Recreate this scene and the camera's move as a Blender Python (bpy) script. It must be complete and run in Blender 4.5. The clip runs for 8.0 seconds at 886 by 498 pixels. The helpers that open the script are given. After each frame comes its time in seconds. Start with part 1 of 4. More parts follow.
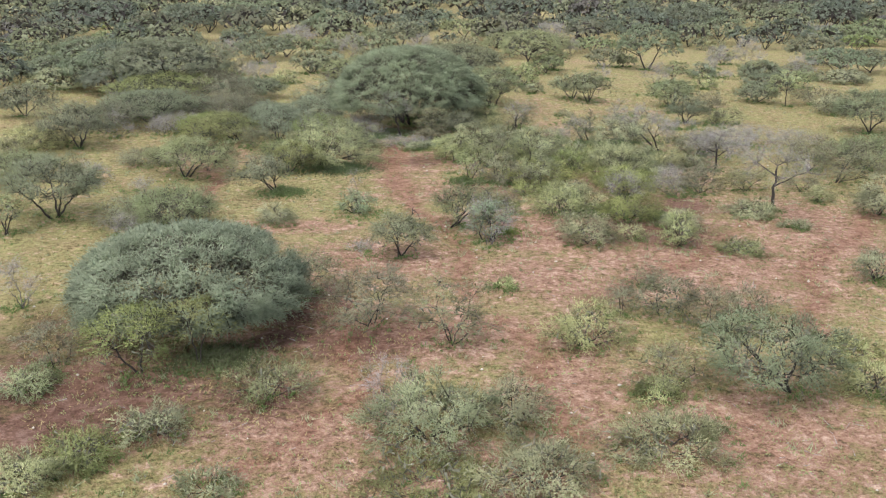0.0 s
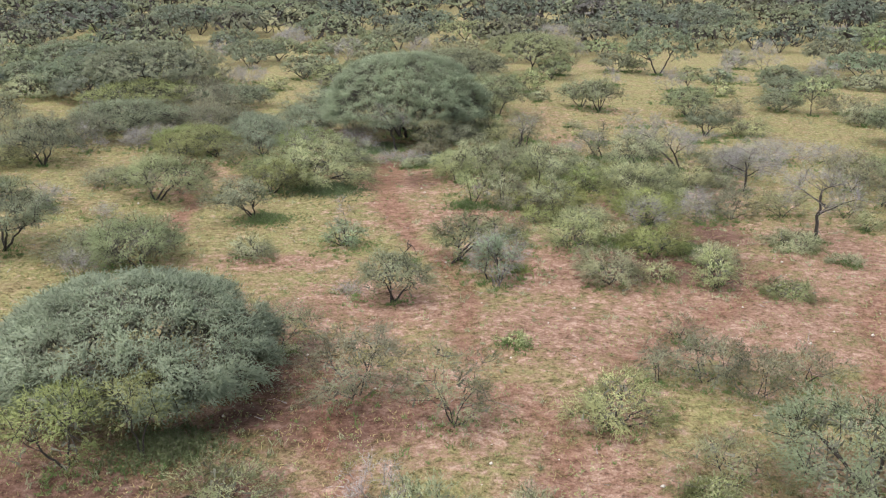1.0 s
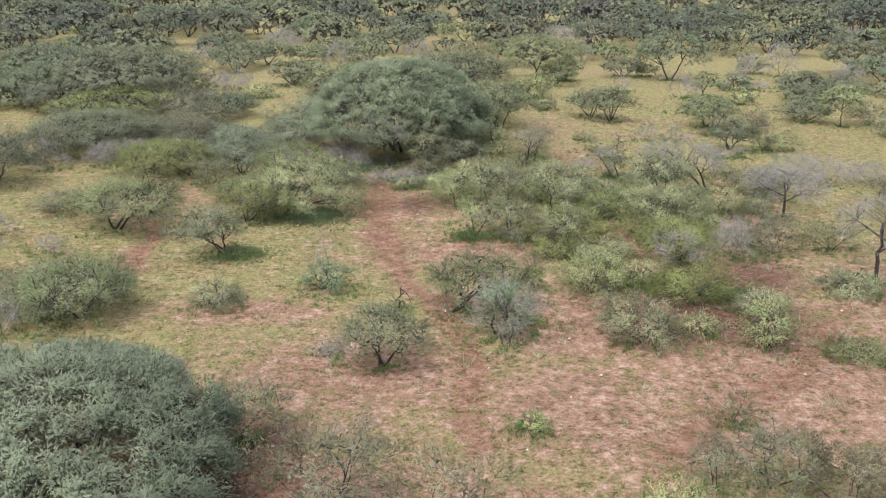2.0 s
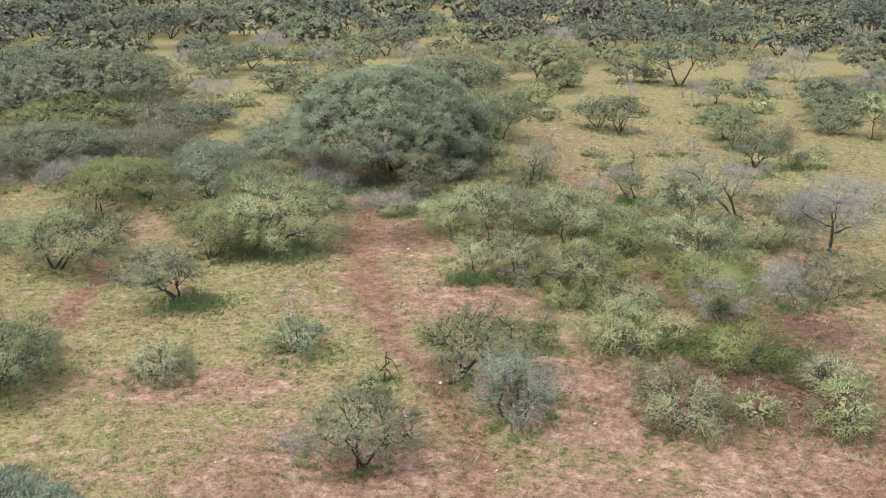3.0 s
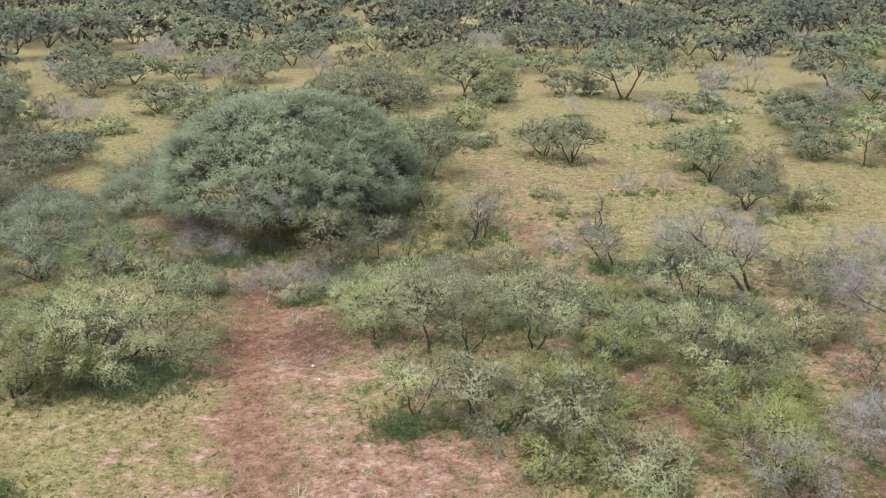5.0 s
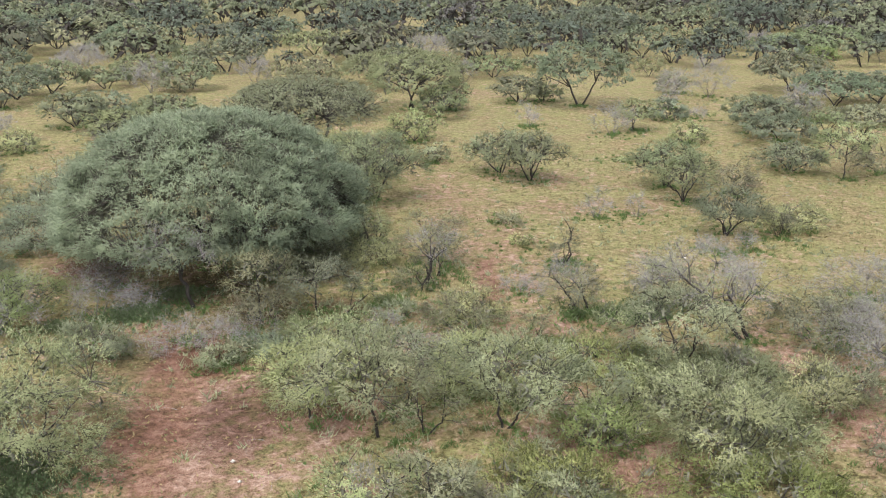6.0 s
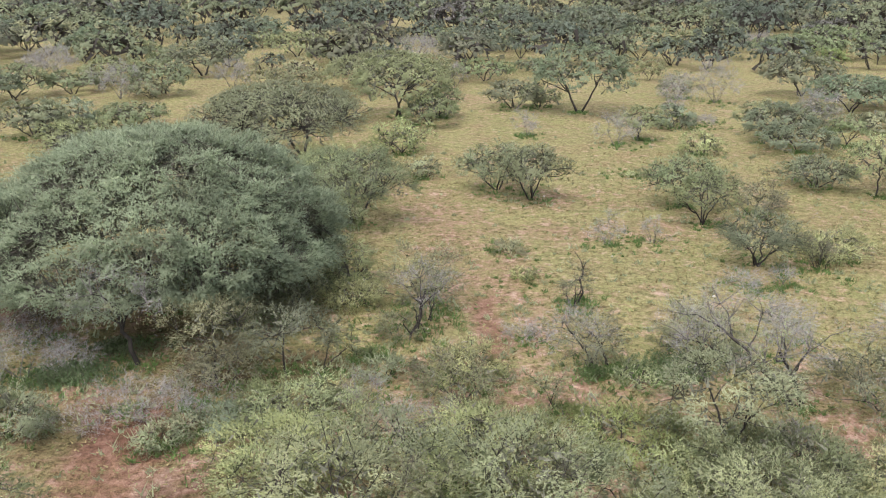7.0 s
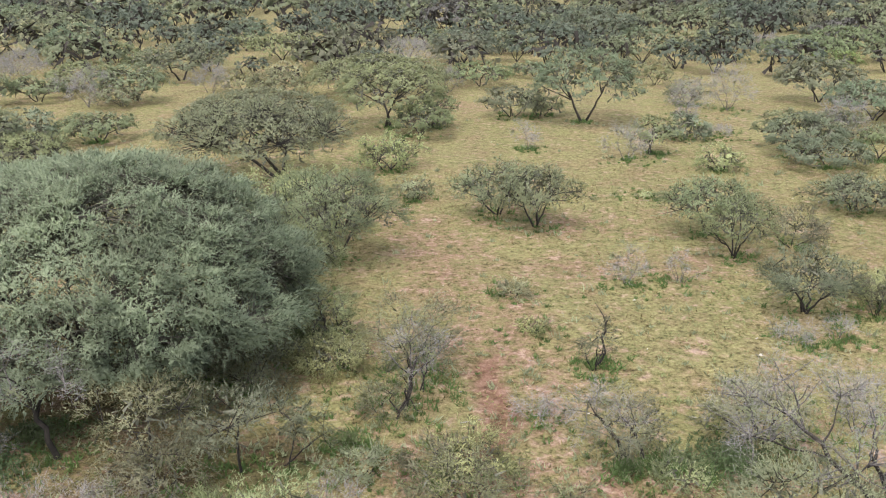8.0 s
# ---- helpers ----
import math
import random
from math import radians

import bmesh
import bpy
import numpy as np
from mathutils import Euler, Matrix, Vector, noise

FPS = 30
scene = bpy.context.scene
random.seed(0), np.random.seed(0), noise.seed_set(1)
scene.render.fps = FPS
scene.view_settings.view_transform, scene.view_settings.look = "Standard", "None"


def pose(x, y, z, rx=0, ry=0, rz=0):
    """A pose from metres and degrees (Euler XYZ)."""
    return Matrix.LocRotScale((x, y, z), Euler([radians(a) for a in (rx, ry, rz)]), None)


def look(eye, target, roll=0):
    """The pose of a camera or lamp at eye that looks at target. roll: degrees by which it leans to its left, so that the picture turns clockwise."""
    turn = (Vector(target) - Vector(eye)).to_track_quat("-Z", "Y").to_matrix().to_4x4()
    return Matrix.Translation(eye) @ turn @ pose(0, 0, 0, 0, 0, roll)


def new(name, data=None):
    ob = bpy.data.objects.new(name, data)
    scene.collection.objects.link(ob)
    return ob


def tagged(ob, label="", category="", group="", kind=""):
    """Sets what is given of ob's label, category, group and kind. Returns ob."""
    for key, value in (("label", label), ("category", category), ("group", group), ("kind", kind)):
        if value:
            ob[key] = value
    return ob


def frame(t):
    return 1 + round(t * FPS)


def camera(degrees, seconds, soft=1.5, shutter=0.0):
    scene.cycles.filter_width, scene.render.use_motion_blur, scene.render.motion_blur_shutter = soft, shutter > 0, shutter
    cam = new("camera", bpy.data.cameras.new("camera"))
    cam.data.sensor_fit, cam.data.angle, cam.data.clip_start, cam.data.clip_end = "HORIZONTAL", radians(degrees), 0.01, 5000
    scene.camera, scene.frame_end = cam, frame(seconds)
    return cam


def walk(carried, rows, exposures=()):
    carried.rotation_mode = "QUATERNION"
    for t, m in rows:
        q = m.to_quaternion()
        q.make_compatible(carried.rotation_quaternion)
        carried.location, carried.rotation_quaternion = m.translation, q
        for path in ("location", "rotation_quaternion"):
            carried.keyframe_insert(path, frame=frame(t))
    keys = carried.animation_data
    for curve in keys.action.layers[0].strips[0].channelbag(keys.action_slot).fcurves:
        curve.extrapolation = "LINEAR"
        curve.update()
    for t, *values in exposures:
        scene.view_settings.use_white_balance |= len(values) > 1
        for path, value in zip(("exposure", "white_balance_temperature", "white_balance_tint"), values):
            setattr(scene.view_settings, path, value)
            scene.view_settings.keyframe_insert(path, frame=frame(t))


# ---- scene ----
cam = camera(50.8, 8.0, soft=1.15)
METRES, EYE, TILT, LEAN, TURN = 39.6, 10.5, 0.0, 0.0, 0.1
ROWS = [
    (0.0, 0.0, 0.0, 0.0, 0.05, -17.39, -0.15),
    (0.5, 0.0002, 0.0615, -0.0009, 0.04, -17.38, -0.14),
    (1.0, 0.0001, 0.1253, -0.0024, 0.04, -17.38, -0.12),
    (1.5, -0.0005, 0.191, -0.0043, 0.04, -17.38, -0.12),
    (3.0, -0.0006, 0.3945, -0.0112, -0.43, -17.39, -0.13),
    (3.5, -0.0008, 0.4626, -0.0127, -0.43, -17.4, -0.11),
    (4.0, -0.0011, 0.5292, -0.0146, -0.52, -17.4, -0.1),
    (4.5, -0.0007, 0.5941, -0.0162, -2.3, -17.38, -0.1),
    (5.0, 0.0021, 0.656, -0.0176, -5.67, -17.35, -0.09),
    (6.5, 0.0209, 0.8256, -0.0223, -9.46, -17.35, -0.08),
    (7.0, 0.029, 0.8809, -0.0257, -9.74, -17.35, -0.1),
    (7.5, 0.0379, 0.9384, -0.0277, -10.03, -17.37, -0.06),
    (8.0, 0.048, 0.9963, -0.029, -10.21, -17.39, -0.04),
]
walk(cam, [(t, pose(0, 0, EYE, TILT, LEAN, TURN) @ pose(METRES * x, METRES * y, METRES * z, 90 + pitch, roll, yaw)) for t, x, y, z, yaw, pitch, roll in ROWS])

# ---- light ----
SUN_UP, SUN_ROUND = radians(66), radians(215)
world = bpy.data.worlds.new("sky")
scene.world = world
world.use_nodes = True
wn, wl = world.node_tree.nodes, world.node_tree.links
wn.clear()
sky = wn.new("ShaderNodeTexSky")
sky.sky_type, sky.sun_disc, sky.sun_elevation, sky.sun_rotation = "NISHITA", False, SUN_UP, SUN_ROUND
sky.dust_density, sky.ozone_density = 4.0, 1.0
whiten = wn.new("ShaderNodeHueSaturation")
whiten.inputs["Saturation"].default_value = 0.6
back = wn.new("ShaderNodeBackground")
back.inputs["Strength"].default_value = 0.15
wout = wn.new("ShaderNodeOutputWorld")
wl.new(sky.outputs["Color"], whiten.inputs["Color"])
wl.new(whiten.outputs["Color"], back.inputs["Color"])
wl.new(back.outputs["Background"], wout.inputs["Surface"])

sun = new("sun", bpy.data.lights.new("sun", "SUN"))
sun.data.energy, sun.data.angle, sun.data.color = 1.7, radians(40), (1.0, 0.97, 0.93)
sun_from = Vector((math.sin(SUN_ROUND) * math.cos(SUN_UP), math.cos(SUN_ROUND) * math.cos(SUN_UP), math.sin(SUN_UP)))
sun.matrix_world = look(sun_from * 60, (0, 0, 0))
scene.view_settings.exposure = 0.82


# ---- materials ----
def base_material(name):
    m = bpy.data.materials.new(name)
    m.use_nodes = True
    n = m.node_tree.nodes
    return m, n, m.node_tree.links, n["Principled BSDF"], n["Material Output"]


def ramp(n, stops):
    r = n.new("ShaderNodeValToRGB")
    while len(r.color_ramp.elements) < len(stops):
        r.color_ramp.elements.new(0.5)
    for e, (p, c) in zip(r.color_ramp.elements, stops):
        e.position, e.color = p, (*c, 1)
    return r


def leaf_material(name, dark, mid, pale, through_light=0.42):
    """Leaves: every leaf its own shade, every plant its own tone, and a drift across the crown."""
    m, n, l, p, out = base_material(name)
    geo, info = n.new("ShaderNodeNewGeometry"), n.new("ShaderNodeObjectInfo")
    dark, pale = [tuple(m0 + k * (c - m0) for m0, c in zip(mid, end)) for end, k in ((dark, 0.4), (pale, 0.5))]
    cr = ramp(n, ((0.0, dark), (0.45, mid), (1.0, pale)))
    l.new(geo.outputs["Random Per Island"], cr.inputs["Fac"])
    drift = n.new("ShaderNodeTexNoise")
    drift.inputs["Scale"].default_value = 0.9
    drift.inputs["Detail"].default_value = 3.0
    l.new(geo.outputs["Position"], drift.inputs["Vector"])
    hsv = n.new("ShaderNodeHueSaturation")
    hue = n.new("ShaderNodeMapRange")
    hue.inputs["To Min"].default_value, hue.inputs["To Max"].default_value = 0.474, 0.518
    l.new(info.outputs["Random"], hue.inputs["Value"])
    l.new(hue.outputs["Result"], hsv.inputs["Hue"])
    val = n.new("ShaderNodeMapRange")
    val.inputs["From Min"].default_value, val.inputs["From Max"].default_value = 0.3, 0.7
    val.inputs["To Min"].default_value, val.inputs["To Max"].default_value = 0.72, 1.28
    l.new(drift.outputs["Fac"], val.inputs["Value"])
    tone = n.new("ShaderNodeMath")
    tone.operation = "MULTIPLY_ADD"
    tone.inputs[1].default_value, tone.inputs[2].default_value = 5.0, 0.37
    wave = n.new("ShaderNodeMath")
    wave.operation = "SINE"
    l.new(info.outputs["Random"], tone.inputs[0])
    turn = n.new("ShaderNodeMath")
    turn.operation = "MULTIPLY"
    turn.inputs[1].default_value = 7.0
    l.new(tone.outputs[0], turn.inputs[0])
    l.new(turn.outputs[0], wave.inputs[0])
    lift = n.new("ShaderNodeMath")
    lift.operation = "MULTIPLY_ADD"
    lift.inputs[1].default_value, lift.inputs[2].default_value = 0.13, 0.98
    l.new(wave.outputs[0], lift.inputs[0])
    both = n.new("ShaderNodeMath")
    both.operation = "MULTIPLY"
    l.new(val.outputs["Result"], both.inputs[0])
    l.new(lift.outputs[0], both.inputs[1])
    l.new(both.outputs[0], hsv.inputs["Value"])
    fade = n.new("ShaderNodeMapRange")
    fade.inputs["From Min"].default_value, fade.inputs["From Max"].default_value = -1.0, 1.0
    fade.inputs["To Min"].default_value, fade.inputs["To Max"].default_value = 0.82, 1.15
    l.new(wave.outputs[0], fade.inputs["Value"])
    l.new(fade.outputs["Result"], hsv.inputs["Saturation"])
    l.new(cr.outputs["Color"], hsv.inputs["Color"])
    l.new(hsv.outputs["Color"], p.inputs["Base Color"])
    p.inputs["Roughness"].default_value = 0.62
    p.inputs["Specular IOR Level"].default_value = 0.25
    tr = n.new("ShaderNodeBsdfTranslucent")
    l.new(hsv.outputs["Color"], tr.inputs["Color"])
    mix = n.new("ShaderNodeMixShader")
    mix.inputs["Fac"].default_value = through_light
    l.new(p.outputs["BSDF"], mix.inputs[1])
    l.new(tr.outputs["BSDF"], mix.inputs[2])
    l.new(mix.outputs["Shader"], out.inputs["Surface"])
    return m


def bark_material(name, dark, pale, scale=9.0):
    m, n, l, p, out = base_material(name)
    geo = n.new("ShaderNodeNewGeometry")
    grain = n.new("ShaderNodeTexNoise")
    grain.inputs["Scale"].default_value, grain.inputs["Detail"].default_value = scale, 8.0
    grain.inputs["Roughness"].default_value = 0.7
    l.new(geo.outputs["Position"], grain.inputs["Vector"])
    cr = ramp(n, ((0.3, dark), (0.7, pale)))
    l.new(grain.outputs["Fac"], cr.inputs["Fac"])
    l.new(cr.outputs["Color"], p.inputs["Base Color"])
    p.inputs["Roughness"].default_value = 0.9
    bump = n.new("ShaderNodeBump")
    bump.inputs["Strength"].default_value, bump.inputs["Distance"].default_value = 0.7, 0.02
    l.new(grain.outputs["Fac"], bump.inputs["Height"])
    l.new(bump.outputs["Normal"], p.inputs["Normal"])
    return m


LEAF = {
    "grey": leaf_material("grey_green_leaf", (0.280, 0.304, 0.166), (0.385, 0.415, 0.230), (0.480, 0.515, 0.295)),
    "thorn": leaf_material("thorn_tree_leaf", (0.184, 0.210, 0.124), (0.255, 0.290, 0.172), (0.325, 0.368, 0.220)),
    "thorn_yellow": leaf_material("yellow_thorn_tree_leaf", (0.168, 0.194, 0.090), (0.234, 0.270, 0.126), (0.300, 0.346, 0.162)),
    "thorn_dark": leaf_material("dark_thorn_tree_leaf", (0.145, 0.174, 0.118), (0.200, 0.238, 0.163), (0.260, 0.308, 0.212)),
    "yellow": leaf_material("yellow_green_leaf", (0.193, 0.220, 0.099), (0.268, 0.305, 0.138), (0.343, 0.390, 0.177)),
    "blue": leaf_material("blue_green_leaf", (0.200, 0.256, 0.160), (0.282, 0.356, 0.226), (0.360, 0.450, 0.290)),
    "olive": leaf_material("olive_leaf", (0.189, 0.196, 0.119), (0.262, 0.272, 0.165), (0.335, 0.348, 0.211)),
    "green": leaf_material("herb_leaf", (0.095, 0.135, 0.050), (0.142, 0.200, 0.074), (0.190, 0.262, 0.100)),
    # far woods: the same leaves, with distance shade and haze put into the colour
    "far_dim_grey": leaf_material("far_dim_grey_leaf", (0.176, 0.200, 0.135), (0.220, 0.250, 0.170), (0.265, 0.302, 0.206)),
    "far_dim_green": leaf_material("far_dim_green_leaf", (0.140, 0.174, 0.126), (0.178, 0.220, 0.160), (0.215, 0.265, 0.193)),
    "far_dim_olive": leaf_material("far_dim_olive_leaf", (0.160, 0.168, 0.108), (0.200, 0.210, 0.135), (0.240, 0.252, 0.162)),
}
BARK = bark_material("dark_bark", (0.016, 0.013, 0.011), (0.062, 0.052, 0.044))
GREY_BARK = bark_material("weathered_grey_bark", (0.075, 0.065, 0.060), (0.21, 0.19, 0.18))
FINE_BARK = bark_material("thin_branch_bark", (0.060, 0.053, 0.044), (0.150, 0.135, 0.112))
TWIG = bark_material("grey_twig", (0.22, 0.205, 0.20), (0.40, 0.38, 0.375), 3.0)
# tone of the slips inside crowns: inner shade put into the colour
INNER_SHADE = bark_material("inner_shade_twig", (0.085, 0.085, 0.060), (0.170, 0.170, 0.122), 4.0)
BROWN_TWIG = bark_material("brown_twig", (0.12, 0.10, 0.075), (0.27, 0.24, 0.18), 3.0)


# ---- mesh helpers ----
def mesh_of(name, v, f):
    """A mesh of triangles from two arrays."""
    me = bpy.data.meshes.new(name)
    v, f = np.asarray(v, dtype=np.float32), np.asarray(f, dtype=np.int32)
    me.vertices.add(len(v))
    me.vertices.foreach_set("co", v.ravel())
    me.loops.add(3 * len(f))
    me.loops.foreach_set("vertex_index", f.ravel())
    me.polygons.add(len(f))
    me.polygons.foreach_set("loop_start", np.arange(0, 3 * len(f), 3, dtype=np.int32))
    me.update(calc_edges=True)
    return me


def part(name, vf, material, parent, label="", smooth=False, normals=None):
    """One mesh object under a thing or a part."""
    me = mesh_of(name, *vf)
    me.materials.append(material)
    if smooth:
        me.polygons.foreach_set("use_smooth", np.ones(len(me.polygons), dtype=bool))
    if normals is not None:
        me.polygons.foreach_set("use_smooth", np.ones(len(me.polygons), dtype=bool))
        me.normals_split_custom_set_from_vertices(normals.tolist())
    ob = new(name, me)
    ob.parent = parent
    return tagged(ob, label)


def unit(a):
    return a / np.maximum(np.linalg.norm(a, axis=-1, keepdims=True), 1e-9)


def tube(pts, radii, sides=5):
    """A tapered round limb along points."""
    pts, radii = np.asarray(pts, float), np.asarray(radii, float)
    n = len(pts)
    tan = unit(np.gradient(pts, axis=0))
    ref = np.array((1.0, 0.3, 0.0)) if abs(tan[:, 2]).mean() > 0.5 else np.array((0.0, 0.0, 1.0))
    a = unit(np.cross(tan, ref))
    b = np.cross(tan, a)
    ang = np.arange(sides) * 2 * math.pi / sides
    ring = (a[:, None] * np.cos(ang)[None, :, None] + b[:, None] * np.sin(ang)[None, :, None]) * radii[:, None, None]
    v = np.concatenate([(pts[:, None] + ring).reshape(-1, 3), pts[-1:] + tan[-1:] * radii[-1]])
    f = []
    for i in range(n - 1):
        for j in range(sides):
            p, q = i * sides + j, i * sides + (j + 1) % sides
            f += [(p, q, q + sides), (p, q + sides, p + sides)]
    f += [((n - 1) * sides + j, (n - 1) * sides + (j + 1) % sides, n * sides) for j in range(sides)]
    return v, np.array(f)


def joined(pieces):
    vs, fs, k = [], [], 0
    for v, f in pieces:
        vs.append(v)
        fs.append(f + k)
        k += len(v)
    return np.concatenate(vs), np.concatenate(fs)


def loose(a, b, c):
    """Free triangles from three arrays of corners."""
    v = np.stack([a, b, c], 1).reshape(-1, 3)
    return v, np.arange(len(v)).reshape(-1, 3)


def kinked(rng, a, b, n, wild):
    """A crooked line from a to b, as thorn trees grow."""
    u = np.linspace(0, 1, n)[:, None]
    p = np.asarray(a) * (1 - u) + np.asarray(b) * u
    size = np.linalg.norm(np.asarray(b) - np.asarray(a)) * wild
    off = rng.normal(0, size, (n, 3)) * np.sin(u * math.pi)
    off[:, 2] += size * 0.6 * np.sin(u[:, 0] * math.pi)
    return p + off


def sprays(rng, at, way, length, count, leaf, slim):
    """Feathery sprays: leaves set along short drooping shoots."""
    m = len(at)
    a, b, c = [], [], []
    side = unit(np.cross(way, rng.normal(0, 1, (m, 3)) + (0, 0, 0.6)))
    for k in range(count):
        u = (k + rng.random((m, 1))) / count
        p = at + way * length * u - np.array((0, 0, 1.0)) * length * 0.25 * u * u
        d = unit(way * 0.7 + side * (1 if k % 2 else -1) * 0.8 + rng.normal(0, 0.35, (m, 3)))
        w = unit(np.cross(d, rng.normal(0, 0.75, (m, 3)) + (0, 0, 1.0)))
        l = leaf * (0.65 + 0.7 * rng.random((m, 1)))
        a.append(p - w * l * slim * 0.4)
        b.append(p + d * l)
        c.append(p + d * l * 0.4 + w * l * slim * 0.6)
    return loose(np.concatenate(a), np.concatenate(b), np.concatenate(c))


def slivers(rng, at, way, length, thick):
    """Bare twigs as thin tapering slips."""
    m = len(at)
    w = unit(np.cross(way, rng.normal(0, 1, (m, 3)))) * thick
    bend = rng.normal(0, 0.12, (m, 3)) * length
    mid = at + way * length * 0.5 + bend
    tip = at + way * length
    v1 = loose(at - w, at + w, mid)
    v2 = loose(mid - w * 0.5, mid + w * 0.5, tip)
    return joined([v1, v2])


def ripple(rng, ang, amount):
    """An uneven outline round a crown."""
    r = np.ones_like(ang)
    for k in (1, 2, 3, 5):
        r += amount / k ** 0.5 * math.sqrt(0.5) * np.cos(k * ang + rng.random() * 6.283)
    return np.maximum(r, 0.45)


PATH_Y = np.array([METRES * r[2] for r in ROWS])
PATH_X = np.array([METRES * r[1] for r in ROWS])


def nearest(x, y):
    """How near the flight passes while a thing can be in view."""
    ahead = y - PATH_Y
    d = np.hypot(np.hypot(x - PATH_X, ahead), 9.5)
    d = np.where(ahead > 15, d, 1e9)
    return max(float(d.min()) if d.min() < 1e8 else 18.0, 18.0)


def limbs(P, R, sides):
    """Many tapered round limbs at once, each along its own row of points."""
    B, n = P.shape[:2]
    tan = unit(np.gradient(P, axis=1))
    upright = np.abs(tan[:, :, 2]).mean(1) > 0.6
    ref = np.where(upright[:, None], np.array((1.0, 0.3, 0.0)), np.array((0.0, 0.0, 1.0)))
    a = unit(np.cross(tan, ref[:, None]))
    b = np.cross(tan, a)
    ang = np.arange(sides) * 2 * math.pi / sides
    ring = a[:, :, None] * np.cos(ang)[None, None, :, None] + b[:, :, None] * np.sin(ang)[None, None, :, None]
    v = (P[:, :, None] + ring * R[:, :, None, None]).reshape(-1, 3)
    i, j = np.meshgrid(np.arange(n - 1), np.arange(sides), indexing="ij")
    p, q = (i * sides + j).ravel(), (i * sides + (j + 1) % sides).ravel()
    f = np.concatenate([np.stack([p, q, q + sides], 1), np.stack([p, q + sides, p + sides], 1)])
    f = (f[None] + (np.arange(B) * n * sides)[:, None, None]).reshape(-1, 3)
    return v, f


def arched(rng, a, c, b, n, wild):
    """Crooked curves from a over c to b, for many limbs at once."""
    u = np.linspace(0, 1, n)[None, :, None]
    p = a[:, None] * (1 - u) ** 2 + 2 * c[:, None] * u * (1 - u) + b[:, None] * u * u
    size = np.linalg.norm(b - a, axis=1)[:, None, None] * wild
    return p + rng.normal(0, 1, p.shape) * size * np.sin(u * math.pi)


def gathered(rng, p, k):
    """Sorts points into k neighbouring groups."""
    k = min(k, len(p))
    mid = p[rng.choice(len(p), k, replace=False)]
    for _ in range(4):
        near = np.argmin(np.linalg.norm(p[:, None] - mid[None], axis=2), axis=1)
        mid = np.array([p[near == i].mean(0) if (near == i).any() else mid[i] for i in range(k)])
    return near, mid


# per kind: height of the crown's widest part, how far it reaches below that, its skin's depth, unevenness,
# skin area by the crown's plan, tuft cover, leaf cover, stems, inner shade filler, how far the shoots fan
FORM = {
    "umbrella": dict(waist=0.52, low=-0.22, skin=0.42, rough=0.10, area=1.25, fill=1.75, cover=0.50, stems=(2, 5), inner=0.16, spread=0.50),
    "parasol": dict(waist=0.60, low=-0.25, skin=0.45, rough=0.14, area=1.10, fill=1.60, cover=0.46, stems=(1, 3), inner=0.08, spread=0.50),
    "dome": dict(waist=0.36, low=-0.20, skin=0.12, rough=0.05, area=2.60, fill=1.45, cover=0.95, stems=(4, 6), inner=0.40, spread=0.45),
    "shrub": dict(waist=0.34, low=-0.50, skin=0.50, rough=0.16, area=1.60, fill=1.30, cover=0.56, stems=(4, 7), inner=0.10, spread=0.55),
    "wispy": dict(waist=0.42, low=-0.45, skin=0.55, rough=0.20, area=1.40, fill=1.15, cover=0.40, stems=(3, 6), inner=0.05, spread=0.60),
    "bare": dict(waist=0.42, low=-0.40, skin=0.50, rough=0.20, area=1.40, fill=1.00, cover=0.05, stems=(3, 6), inner=0.0, spread=0.60),
    "dry_parasol": dict(waist=0.66, low=-0.25, skin=0.35, rough=0.20, area=1.10, fill=0.90, cover=0.14, stems=(1, 3), inner=0.0, spread=0.60),
}


WORDS = {
    ("umbrella", "grey"): "grey-green flat-topped thorn tree with dark crooked limbs",
    ("umbrella", "yellow"): "yellow-green flat-topped thorn tree with dark crooked limbs",
    ("umbrella", "blue"): "dark green broad thorn tree on the grassy plain",
    ("dome", "blue"): "large dense blue-green rounded tree with foliage near the ground",
    ("shrub", "grey"): "low grey-green feathery shrub growing from sandy ground",
    ("shrub", "yellow"): "yellow-green leafy shrub growing from sandy ground",
    ("shrub", "blue"): "dense blue-green rounded bush on grassy ground",
    ("wispy", "olive"): "thin olive thorn bush with its crooked stems showing",
    ("bare", "grey"): "leafless grey thorn bush with tangled fine twigs",
}
WORDS[("parasol", "grey")] = "grey-green thorn tree with a bare leaning stem and flat crown"
WORDS[("parasol", "olive")] = "pale olive thorn bush with bare twisted stems and flat crown"
WORDS[("parasol", "yellow")] = "yellow-green thorn tree with a flat crown beside a larger tree"
WORDS[("dry_parasol", "grey")] = "mostly leafless grey thorn tree with a dark leaning stem"
NAMES = {"parasol": "thorn_tree", "dry_parasol": "dry_tree", "umbrella": "thorn_tree", "dome": "bush_tree", "shrub": "shrub", "wispy": "thorn_bush", "bare": "dry_bush"}
count = [0]


